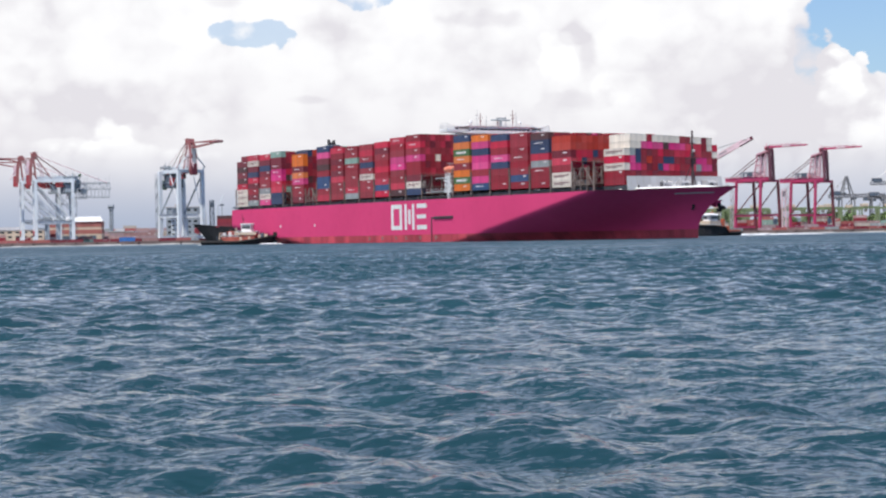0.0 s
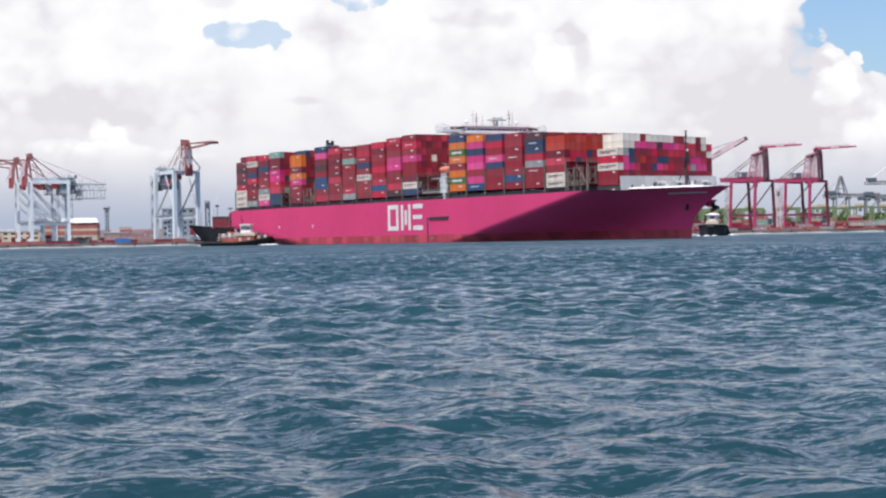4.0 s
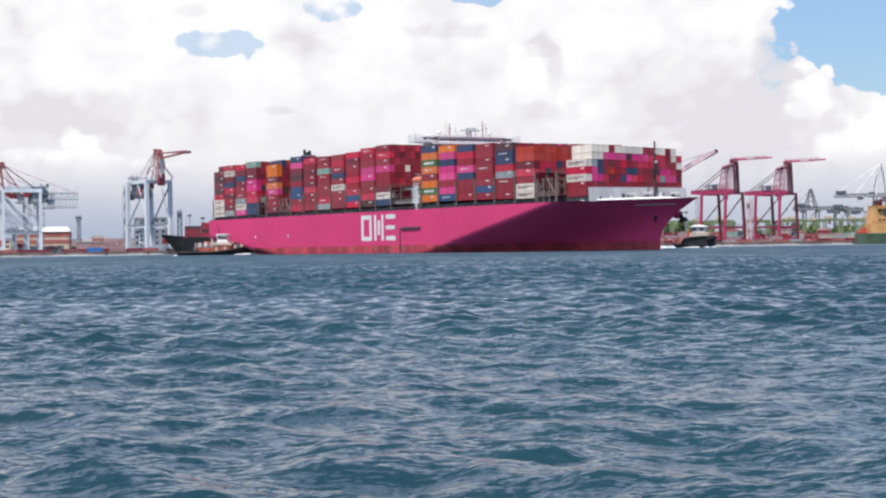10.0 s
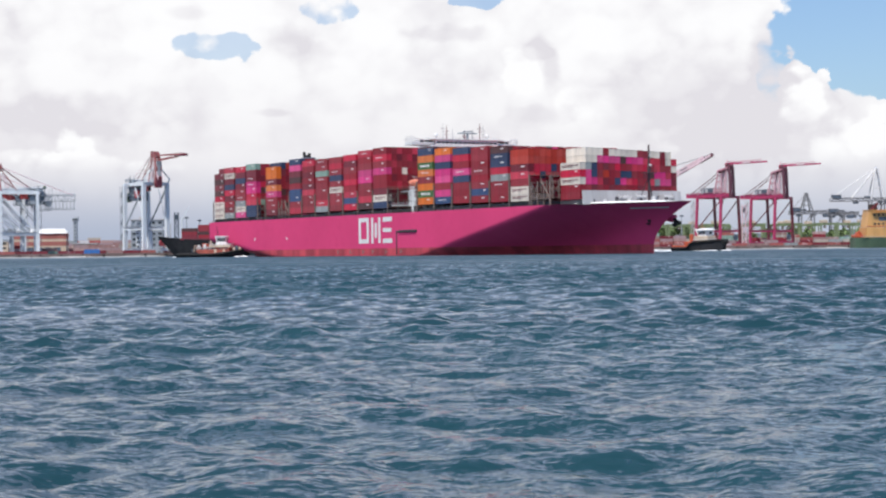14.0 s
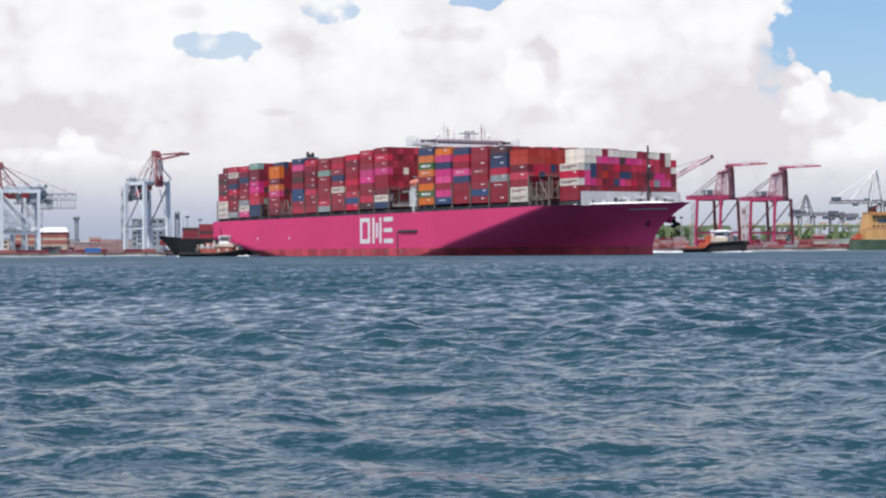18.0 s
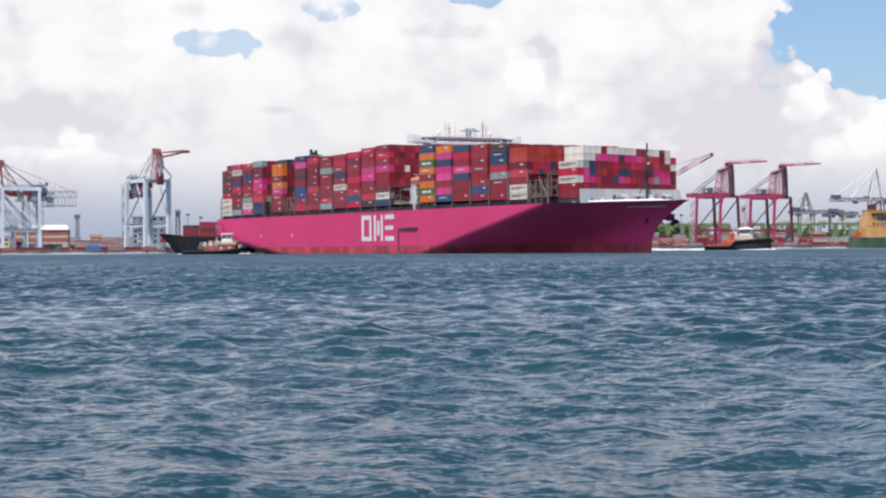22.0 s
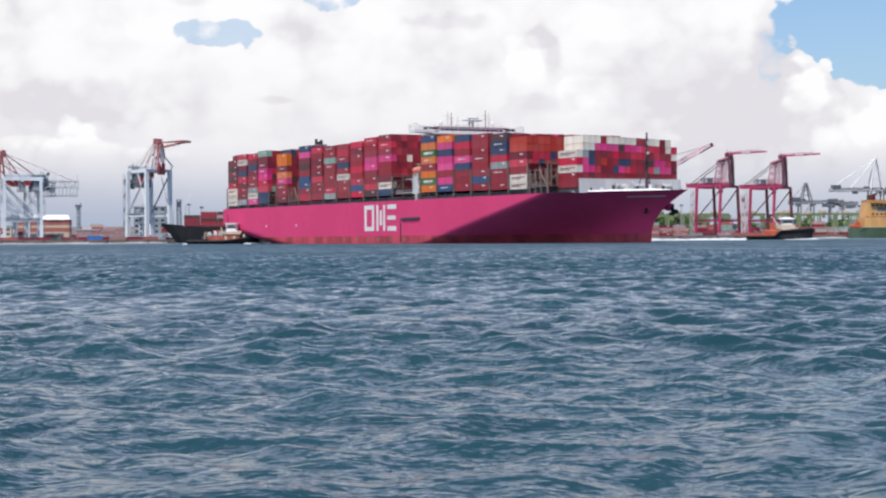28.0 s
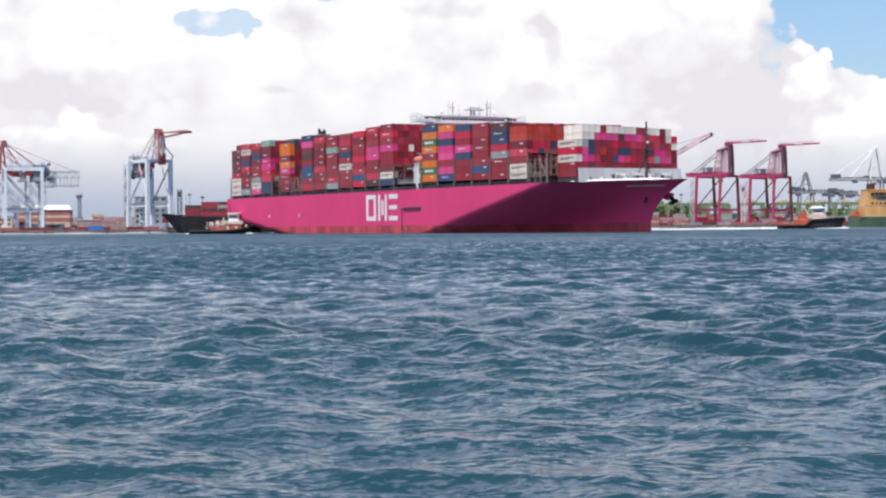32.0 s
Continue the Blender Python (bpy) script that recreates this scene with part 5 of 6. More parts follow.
G = "quay cranes"
RED = "magenta-red ship-to-shore crane with its boom folded up"
BLUE = "pale blue ship-to-shore crane with a red folded boom"
quay_crane(pose(242.8, 1530, LAND, 0, 0, -55), M_REDST, M_DARKRED, "folded", RED, 42.0, 71.5, reach=45, back=21, group=G, style="red")
quay_crane(pose(299.3, 1579, LAND, 0, 0, -55), M_REDST, M_DARKRED, "folded", RED, 42.0, 71.5, reach=45, back=21, group=G, style="red")
quay_crane(pose(153.0, 1470, LAND, 0, 0, -20), M_REDST, M_DARKRED, "raised", "magenta-red ship-to-shore crane with a raised pale boom", 42.0, 60.0, reach=66, back=21, group=G, style="red")
quay_crane(pose(-239.5, 1402, LAND, 0, 0, -50), M_BLUEST, M_SLATE, "folded", BLUE, 54.3, 79.5, reach=48, span=22, back=6, group=G, stout=1.65, taper=0.97, style="blue", pz=20.0)
quay_crane(pose(-343.0, 1402, LAND, 0, 0, 198), M_BLUEST, M_SLATE, "folded", BLUE, 48.5, 71.5, gauge=29, reach=30, back=31, group=G, stout=1.45, taper=0.98, style="blue", pz=16.6)
quay_crane(pose(-360.5, 1428, LAND, 0, 0, 198), M_BLUEST, M_SLATE, "folded", BLUE, 48.5, 70.0, gauge=29, reach=30, back=24, group=G, stout=1.45, taper=0.98, style="blue", pz=16.6)

# ---------------------------------------------------------------- tugs


def tug(m, label, scale=1.0, beam=5.6, high=False):
    t = thing("tugboat", m, label, "tugboat")
    k = scale

    def hb(x):
        q = (x + 17) / 34
        return beam * min(1, (q + 0.06) / 0.13) ** 0.5 * (1 - max(0, (q - 0.62) / 0.41) ** (3.4 if high else 2.4))

    def sheer(x):
        if high:
            q = min(1, max(0, (x + 3.5) / 4.0))
            return 2.1 + 2.5 * q * q * (3 - 2 * q) + 1.3 * max(0, (x + 4) / 21)
        return 1.7 + 2.6 * max(0, (x + 1) / 18) ** 1.5
    rings = []
    for x in (-17, -16.2, -14, -10, -6, -3.5, -2.5, -1.5, -0.5, 0.5, 4, 8, 11, 14, 16, 17.2):
        w, top = max(0.3, hb(x)), sheer(x)
        rake = 0.9 * max(0, (x - 8) / 9)
        rings.append([((x - rake * 1.4) * k, -w * 0.72 * k, -1.0), ((x - rake * 0.5) * k, -w * k, 0.6 * k), (x * k, -w * 1.04 * k, top * k), (x * k, w * 1.04 * k, top * k), ((x - rake * 0.5) * k, w * k, 0.6 * k), ((x - rake * 1.4) * k, w * 0.72 * k, -1.0)])
    part("hull", Build().loft(rings), M_BLACK, t, "black steel hull")
    pts = [(x, hb(x) * 1.06 + 0.15, sheer(x) - 0.5) for x in (-17, -14, -10, -6, -3.5, -2.5, -1.5, -0.5, 0.5, 4, 8, 11, 14, 16.4, 17.3)]
    for s in (-1, 1):
        rings = [[(x * k, (s * y + 0.5 * math.cos(a)) * k, (z + 0.55 * math.sin(a)) * k) for a in [j * math.pi / 4 for j in range(8)]] for x, y, z in pts]
        part("fender", Build().loft(rings), M_RUBBER, t, "black rubber fender along the hull")
    part("bow_fender", Build().tube((17.4 * k, -1.8 * k, 4.6 * k), (17.4 * k, 1.8 * k, 4.6 * k), 1.0 * k, n=8), M_RUBBER, t, "black rubber bow cushion")
    for i in range(5):
        x = -12 + i * 4.2
        for s in (-1, 1):
            tr = Build()
            ring = [[((x + r * math.cos(a)) * k, s * (hb(x) + 0.1 + w) * k, (1.1 + r * math.sin(a)) * k) for a in [j * math.pi / 4 for j in range(8)]] for w, r in ((0, 0.7), (0.3, 0.75), (0.45, 0.5), (0.3, 0.3))]
            part("tyre", tr.loft(ring, False, False), M_RUBBER, t)
    for s in (-1, 1):
        part("bulwark", Build().box(-15.6 * k, -6.5 * k, (s * 4.75 - 0.15) * k, (s * 4.75 + 0.15) * k, (2.0 if high else 1.4) * k, (3.0 if high else 2.3) * k), M_ORANGE if high else M_BLACK, t, "low bulwark round the after deck")
    part("deckhouse", Build().box((-8.0 if high else -7.5) * k, 0.5 * k, -3.7 * k, 3.7 * k, 1.4 * k, (4.9 if high else 3.6) * k, 0.3), M_ORANGE if high else M_TUGRED, t, "orange after deckhouse" if high else "haze-paled red after deckhouse")
    house = part("deckhouse", Build().box(0.5 * k, 8.2 * k, -3.7 * k, 3.7 * k, 1.4 * k, (5.3 if high else 4.5) * k, 0.3), M_CREAM if high else M_TUGRED, t, "forward deckhouse")
    if not high:
        part("deck_rail", Build().rail([(-7.4 * k, -3.7 * k, 3.6 * k), (0.4 * k, -3.7 * k, 3.6 * k), (0.5 * k, -3.7 * k, 4.5 * k), (8.1 * k, -3.7 * k, 4.5 * k)], 1.3, 0.18, 1.1), M_WHITE, t, "white rail round the deckhouse top")
        for x in (-6.2, -3.4, -0.8, 2.0, 5.6, 7.2):
            part("locker", Build().box((x - 0.6) * k, (x + 0.6) * k, -3.5 * k, -2.3 * k, (3.6 if x < 0.5 else 4.5) * k, (5.4 + 0.5 * math.sin(7 * x)) * k, 0.12), M_WHITE if x < 4 else M_CREAM, t, "pale deck locker")
        part("aft_post", Build().beam((-8.6 * k, -3.0 * k, 1.6 * k), (-8.4 * k, -2.6 * k, 5.6 * k), 0.4).beam((-8.6 * k, 3.0 * k, 1.6 * k), (-8.4 * k, 2.6 * k, 5.6 * k), 0.4).beam((-8.4 * k, -2.6 * k, 5.4 * k), (-8.4 * k, 2.6 * k, 5.4 * k), 0.4), M_CREAM, t, "cream towing arch")
        part("deck_screen", Build().box(-1.2 * k, 8.6 * k, -4.0 * k, -3.84 * k, 4.5 * k, 5.5 * k).box(-1.2 * k, 8.6 * k, 3.84 * k, 4.0 * k, 4.5 * k, 5.5 * k).box(8.6 * k, 8.76 * k, -4.0 * k, 4.0 * k, 4.5 * k, 5.5 * k), M_CREAM, t, "cream screen round the boat deck")
        for x in (1.6, 5.6):
            part("side_door", Build().box((x - 0.5) * k, (x + 0.5) * k, -3.84 * k, -3.69 * k, 1.9 * k, 3.7 * k, 0.04), M_CREAM, t, "pale door in the deckhouse side")
        part("fore_gear", Build().box(9.6 * k, 10.6 * k, -2.6 * k, -1.2 * k, 2.6 * k, 4.4 * k, 0.2).box(12.2 * k, 13.6 * k, -1.5 * k, 0.5 * k, 3.0 * k, 4.7 * k, 0.3), M_CREAM, t, "pale gear on the foredeck")
    for i in range(5):
        for s in (-1, 1):
            part("porthole", Build().tube(((-4.5 + 2.8 * i) * k, s * 3.68 * k, 3.9 * k), ((-4.5 + 2.8 * i) * k, s * 3.76 * k, 3.9 * k), 0.38 * k, n=10), M_SLATE, house)
    part("upper_house", Build().box((-1.5 if high else 1.6) * k, (8.0 if high else 6.6) * k, (-3.2 if high else -2.6) * k, (3.2 if high else 2.6) * k, (5.3 if high else 4.5) * k, (7.6 if high else 6.7) * k, 0.25), M_CREAM if high else M_WHITE, t, "pale upper house")
    wh = Build()
    wk, zo, zs = (1.0, 0.0, 8.6) if high else (0.84, -0.9, 8.15)
    r = [[((4.2 + (x - 4.2) * wk) * k, y * wk * k, (z + zo) * k) for x, y in ((1.2 - e, -2.6 - e), (6.2 + e, -2.6 - e), (7.2 + e, -1.2 - e * 0.5), (7.2 + e, 1.2 + e * 0.5), (6.2 + e, 2.6 + e), (1.2 - e, 2.6 + e))] for z, e in ((7.6, 0), (8.4, 0.05), (10.0, 0.35), (10.4, 0.6), (10.7, 0.5))]
    wheelhouse = part("wheelhouse", wh.loft(r), M_WHITE, t, "white wheelhouse with a ring of windows")
    for i in range(5):
        for s in (-1, 1):
            x, w = 4.2 + (1.6 + i * 0.98 - 4.2) * wk, 0.75 * wk
            pts = [(x, 2.75 * wk, zs + zo), (x + w, 2.75 * wk, zs + zo), (x + w, 3.0 * wk, 9.8 + zo), (x, 3.0 * wk, 9.8 + zo)]
            part("window", Build().add([(a * k, s * b * k, c * k) for a, b, c in pts], [(0, 1, 2, 3) if s < 0 else (3, 2, 1, 0)]), M_GLASS, wheelhouse)
    for i in range(3):
        y, x = (-1.1 + i * 0.75) * wk, 4.2 + 3.16 * wk
        part("window", Build().add([(x * k, y * k, (zs + zo) * k), (x * k, (y + 0.62 * wk) * k, (zs + zo) * k), ((x + 0.28) * k, (y + 0.62 * wk) * k, (9.8 + zo) * k), ((x + 0.28) * k, y * k, (9.8 + zo) * k)], [(0, 1, 2, 3)]), M_GLASS, wheelhouse)
    for s in (-1, 1):
        part("funnel", Build().box(-4.6 * k, -2.6 * k, (s * 2.6 - 0.6) * k, (s * 2.6 + 0.6) * k, 4.0 * k, (8.6 if high else 6.4) * k, 0.2), M_ORANGE if high else M_TUGRED, t, "orange funnel" if high else "haze-paled red funnel")
    ms = Build().tube((2.2 * k, 0, 9.6 * k), (1.6 * k, 0, 14.2 * k), 0.22, 0.12, 6).beam((1.9 * k, -1.4 * k, 12.2 * k), (1.9 * k, 1.4 * k, 12.2 * k), 0.16).box(2.0 * k, 2.5 * k, -0.9 * k, 0.9 * k, 11.5 * k, 11.8 * k)
    part("mast", ms, M_ORANGE if high else M_DARKRED, t, "short mast with radar")
    if high:
        part("roof_awning", Build().add([(-0.6 * k, -3.9 * k, 10.6 * k), (8.2 * k, -3.6 * k, 10.6 * k), (8.2 * k, 3.6 * k, 10.6 * k), (-0.6 * k, 3.9 * k, 10.6 * k), (1.6 * k, -1.0 * k, 11.6 * k), (5.4 * k, -1.0 * k, 11.6 * k), (5.4 * k, 1.0 * k, 11.6 * k), (1.6 * k, 1.0 * k, 11.6 * k)],
             [(3, 2, 1, 0), (4, 5, 6, 7), (0, 1, 5, 4), (1, 2, 6, 5), (2, 3, 7, 6), (3, 0, 4, 7)]), M_WHITE, t, "wide white wheelhouse roof")
    if high:
        part("fire_monitor", Build().tube((-1.0 * k, 0, 7.6 * k), (-3.2 * k, 0, 11.4 * k), 0.35, 0.28, 6), M_WHITE, t, "white raised crane arm")
    else:
        part("crane_post", Build().tube((-1.0 * k, 0, 3.4 * k), (-1.2 * k, 0, 7.9 * k), 0.5, 0.4, 6), M_CREAM, t, "cream deck crane post")
    wi = Build().tube((11.0 * k, -1.6 * k, 4.4 * k), (11.0 * k, 1.6 * k, 4.4 * k), 0.9 * k, n=10).box(10.2 * k, 11.8 * k, -2.0 * k, 2.0 * k, 3.0 * k, 4.0 * k)
    part("winch", wi, M_SLATE, t, "bow winch")
    part("tow_bitt", Build().beam((-10 * k, -1.2 * k, 2 * k), (-10 * k, -1.2 * k, 3.8 * k), 0.4).beam((-10 * k, 1.2 * k, 2 * k), (-10 * k, 1.2 * k, 3.8 * k), 0.4).beam((-10 * k, -1.8 * k, 3.4 * k), (-10 * k, 1.8 * k, 3.4 * k), 0.4), M_SLATE, t)
    part("rail", Build().rail([(-1.4 * k, -3.6 * k, 5.3 * k), (9 * k, -3.6 * k, 5.3 * k), (9 * k, 3.6 * k, 5.3 * k), (-1.4 * k, 3.6 * k, 5.3 * k)], 1.0, 0.1, 1.6), M_WHITE, t)
    return t


tug_stern = tug(pose(-120, 885, 0, 0, 0, -6), "black-hulled harbour tug with haze-paled red deckhouse at the ship's stern", 1.06)
tug_bow = tug(pose(140, 985, 0, 0, 0, -70), "black-hulled harbour tug with orange deckhouse and white wheelhouse", 1.10, 6.4, True)


def foam(parent, spots, seed):
    """Low ragged heaps of foam lying on the water round the hull."""
    rng = random.Random(seed)
    b = Build()
    for x, y, rx, ry, h in spots:
        n = 12
        rings = []
        for z, q in ((-0.3, 1.0), (h * 0.5, 0.8), (h, 0.35)):
            rings.append([(x + rx * q * math.cos(a) * rng.uniform(0.75, 1.2), y + ry * q * math.sin(a) * rng.uniform(0.75, 1.2), z * rng.uniform(0.7, 1.2)) for a in [2 * math.pi * i / n for i in range(n)]])
        b.loft(rings, False, True)
    ob = part("wake_foam", b, M_FOAM, parent, "white wash along the hull")
    ob["kind"] = "stuff"
    return ob


rng_w = random.Random(17)
foam(tug_bow, [(-19 - 3.4 * i, rng_w.uniform(-2.5, 2.5), 3.6, 2.0 + 0.10 * i, (0.75 - 0.02 * i) * rng_w.uniform(0.7, 1.2)) for i in range(26)]
     + [(17.5 - 1.7 * i, -6.6 - 0.25 * i, 2.4, 0.9, 0.5 - 0.04 * i) for i in range(9)] + [(20, -2.0, 2.2, 1.8, 0.45), (19.5, 2.0, 2.2, 1.8, 0.4)], 4)
foam(tug_stern, [(16, -5.4, 2.6, 0.6, 0.55), (13, -6.4, 2.0, 0.5, 0.45), (18.5, -4.0, 2.4, 0.6, 0.5), (21, -3.0, 2.0, 0.8, 0.35), (-19, -1.5, 2.0, 1.2, 0.3)], 5)

# ---------------------------------------------------------------- the left terminal


BLUE_X = -283.0


def loose_container(color, x, y, z, turn, h=2.6, label="", group="yard containers"):
    names = {"5": "haze-paled mauve", "1": "haze-paled brown", "2": "haze-paled pink-brown", "3": "haze-paled beige", "4": "haze-paled red", "R": "brown-red", "r": "bright red", "m": "maroon", "k": "dark brown", "P": "magenta", "O": "orange", "N": "navy", "b": "blue", "B": "bright blue", "G": "green", "W": "off-white", "T": "pale green", "g": "grey", "o": "rust-orange"}
    ob = container(None, color, pose(x, y, z, 0, 0, turn), h)
    ob.name = "shipping_container"
    return tagged(ob, label or names[color] + " steel shipping container stacked on the terminal yard", "container", group)


def yard(x0, x1, y, rows, palette, seed, most, slope=0.1527):
    rng = random.Random(seed)
    a = math.degrees(math.atan(slope))
    x = x0
    while x < x1:
        n = rng.randint(max(1, most - 2), most)
        for t in range(n):
            loose_container(rng.choice(palette), x, y + slope * (x - x0), LAND + t * 2.6, a)
        x += 12.6 if rng.random() < 0.93 else 20


def far_yard(x0, x1, y, most, seed, paint, label, slope=0.1527):
    """Distant rows too far off to tell box from box: one object, each box an island of its own."""
    rng = random.Random(seed)
    b, x, n = Build(), 0.0, most
    while x < x1 - x0:
        n = min(most, max(most - 3, n + rng.choice((-1, 0, 0, 1))))
        for t in range(n):
            b.box(x, x + 12.19, 0, 2.44, t * 2.6, t * 2.6 + 2.57)
        x += 12.6 if rng.random() < 0.93 else 20
    ob = new("container_row", b.mesh("container_row", paint))
    ob.matrix_world = pose(x0, y, LAND, 0, 0, math.degrees(math.atan(slope)))
    return tagged(ob, label, "containers", kind="stuff")


yard(-420, -150, 1446, 1, "15m2451R5g2T", 21, 3)
yard(-330, -160, 1520, 1, "152541g53R2", 22, 4)
far_yard(-400, -140, 1640, 7, 25, island_mat("hazed_yard_paint", [BOX_COLORS[c] for c in "15253251452g"]), "distant rows of pink-brown containers, their paint paled for haze")
yard(-332, -236, 1570, 1, "1255m31524", 31, 4)
yard(-432, -228, 1350, 1, "m1k41m1km4", 26, 1)
yard(150, 420, 1592, 1, "4R453R2412T5m", 23, 5)
far_yard(180, 440, 1660, 4, 24, island_mat("green_yard_paint", [BOX_COLORS[c] for c in "4G3GRT2GT35"]), "distant rows of green, beige and red containers under yard cranes")
yard(196, 420, 1466, 1, "k4m5R1g4k3", 41, 1)
yard(205, 420, 1500, 1, "53R2g4T31", 42, 2)
loose_container("B", BLUE_X, 1367.5, LAND, 9, 3.6, "bright blue container standing alone near the quay edge")


def warehouse(m, lx, ly, lz, label):
    w = thing("warehouse", m, label, "warehouse")
    part("wall", Build().box(-lx / 2, lx / 2, -ly / 2, ly / 2, 0, lz * 0.42, 0.1), M_CREAM, w, "cream lower wall")
    part("wall", Build().box(-lx / 2 - 0.1, lx / 2 + 0.1, -ly / 2 - 0.1, ly / 2 + 0.1, lz * 0.42, lz * 0.62), M_BRICKW, w, "red wall band")
    part("wall", Build().box(-lx / 2, lx / 2, -ly / 2, ly / 2, lz * 0.62, lz * 0.74), M_CREAM, w, "cream wall band")
    part("wall", Build().box(-lx / 2 - 0.1, lx / 2 + 0.1, -ly / 2 - 0.1, ly / 2 + 0.1, lz * 0.74, lz), M_BRICKW, w, "red upper wall band")
    r = Build()
    e = 1.0
    r.add([(-lx / 2 - e, -ly / 2 - e, lz), (lx / 2 + e, -ly / 2 - e, lz), (lx / 2 + e, ly / 2 + e, lz), (-lx / 2 - e, ly / 2 + e, lz), (-lx / 2 + 2, 0, lz + 4.4), (lx / 2 - 2, 0, lz + 4.4)],
          [(0, 1, 5, 4), (1, 2, 5), (2, 3, 4, 5), (3, 0, 4), (3, 2, 1, 0)])
    part("roof", r, M_ROOF, w, "white sheet-metal hip roof")
    for i in range(5):
        x = -lx / 2 + 3 + i * (lx - 6) / 5
        part("door", Build().box(x, x + (lx - 6) / 5 - 1.6, -ly / 2 - 0.25, -ly / 2 - 0.02, 0, lz * 0.34), M_SLATE, w, "dark roller door")
    return w


warehouse(pose(-347, 1500, LAND, 0, 0, 8), 44, 30, 18, "cream and red banded warehouse with a white hip roof")


def tower(m, h, label):
    t = thing("tower", m, label, "tower")
    part("shaft", Build().box(-1.7, 1.7, -1.7, 1.7, 0, h, 0.2), M_TOWER, t)
    part("cabin", Build().box(-2.5, 2.5, -2.5, 2.5, h, h + 2.8, 0.3), M_TOWER, t)
    part("cabin_window", Build().box(-2.3, 2.3, -2.56, -2.5, h + 1.0, h + 2.2), M_GLASS, t)
    part("roof_rail", Build().rail([(-2.4, -2.4, h + 2.8), (2.4, -2.4, h + 2.8), (2.4, 2.4, h + 2.8)], 1.1, 0.14, 1.2), M_TOWER, t)
    for i in range(9):
        part("window", Build().box(-0.5, 0.5, -1.78, -1.68, 2 + i * 3.2, 3.2 + i * 3.2), M_GLASS, t)
    return t


tower(pose(-338.5, 1600, LAND), 30.5, "slim grey concrete lookout tower")


def office(m, lx, ly, lz, floors, label, wall, cols=5):
    o = thing("office_building", m, label, "building")
    body = part("wall", Build().box(-lx / 2, lx / 2, -ly / 2, ly / 2, 0, lz, 0.1), wall, o)
    part("roof", Build().box(-lx / 2 - 0.4, lx / 2 + 0.4, -ly / 2 - 0.4, ly / 2 + 0.4, lz, lz + 0.8).box(-lx / 4, lx / 8, -ly / 4, ly / 4, lz + 0.8, lz + 3.0), M_GREYP, o)
    for f in range(floors):
        for c in range(cols):
            x = -lx / 2 + (c + 0.25) * lx / cols
            part("window", Build().box(x, x + lx / cols * 0.5, -ly / 2 - 0.12, -ly / 2 - 0.01, (f + 0.35) * lz / floors, (f + 0.75) * lz / floors), M_GLASS, body)
    return o


office(pose(-250, 1470, LAND, 0, 0, 6), 27, 14, 28, 6, "tall grey-brown terminal building with a pale roof", M_TOWER, 5)
office(pose(-247, 1436, LAND, 0, 0, 6), 13, 12, 18, 5, "pale blue-white terminal office with rows of dark windows", M_BLUEST, 4)
office(pose(-318, 1545, LAND, 0, 0, 6), 22, 14, 9, 3, "low brown terminal building", M_CREAM, 6)
office(pose(-420, 1560, LAND, 0, 0, 6), 60, 20, 12, 3, "low cream terminal shed with dark windows", M_CREAM, 9)
office(pose(-215, 1600, LAND, 0, 0, 6), 60, 20, 13, 3, "low cream terminal shed with dark windows", M_CREAM, 9)


def light_mast(m, h, label):
    t = thing("light_mast", m, label, "light mast", "terminal light masts")
    part("pole", Build().tube((0, 0, 0), (0, 0, h), 0.55, 0.3, 8), M_GREYST, t)
    part("lamp_head", Build().tube((0, 0, h - 0.6), (0, 0, h), 1.6, 1.6, 10).box(-1.9, 1.9, -0.3, 0.3, h - 1.2, h - 0.5), M_SLATE, t)
    return t


for x, y, h in ((-214, 1450, 30), (-206, 1470, 28), (226, 1640, 30), (331, 1640, 30), (395, 1640, 28), (-370, 1500, 26)):
    light_mast(pose(x, y, LAND), h, "tall grey light mast on the terminal")

# ---------------------------------------------------------------- moored ships


def moored_ship(m, length, half, deck, hullmat, label, flare=4.0):
    s = thing("moored_ship", m, label, "ship")
    rings = []
    for i in range(15):
        q = i / 14
        x = q * length
        w = half * min(1, (1.02 - q) / 0.24) ** 0.6 if q > 0.78 else half * min(1, 0.72 + q * 2.4)
        top = deck + (3.2 * max(0, (q - 0.75) / 0.25) ** 1.2)
        rk = flare * max(0, (q - 0.8) / 0.2)
        rings.append([(x - rk * 1.6, -w * 0.78, -4), (x - rk * 0.9, -w * 0.9, deck * 0.35), (x, -w, top), (x, w, top), (x - rk * 0.9, w * 0.9, deck * 0.35), (x - rk * 1.6, w * 0.78, -4)])
    part("hull", Build().loft(rings), hullmat, s)
    part("rail", Build().rail([(4, -half, deck), (length * 0.74, -half, deck)], 1.1, 0.14, 3.0), M_GREYP, s)
    return s


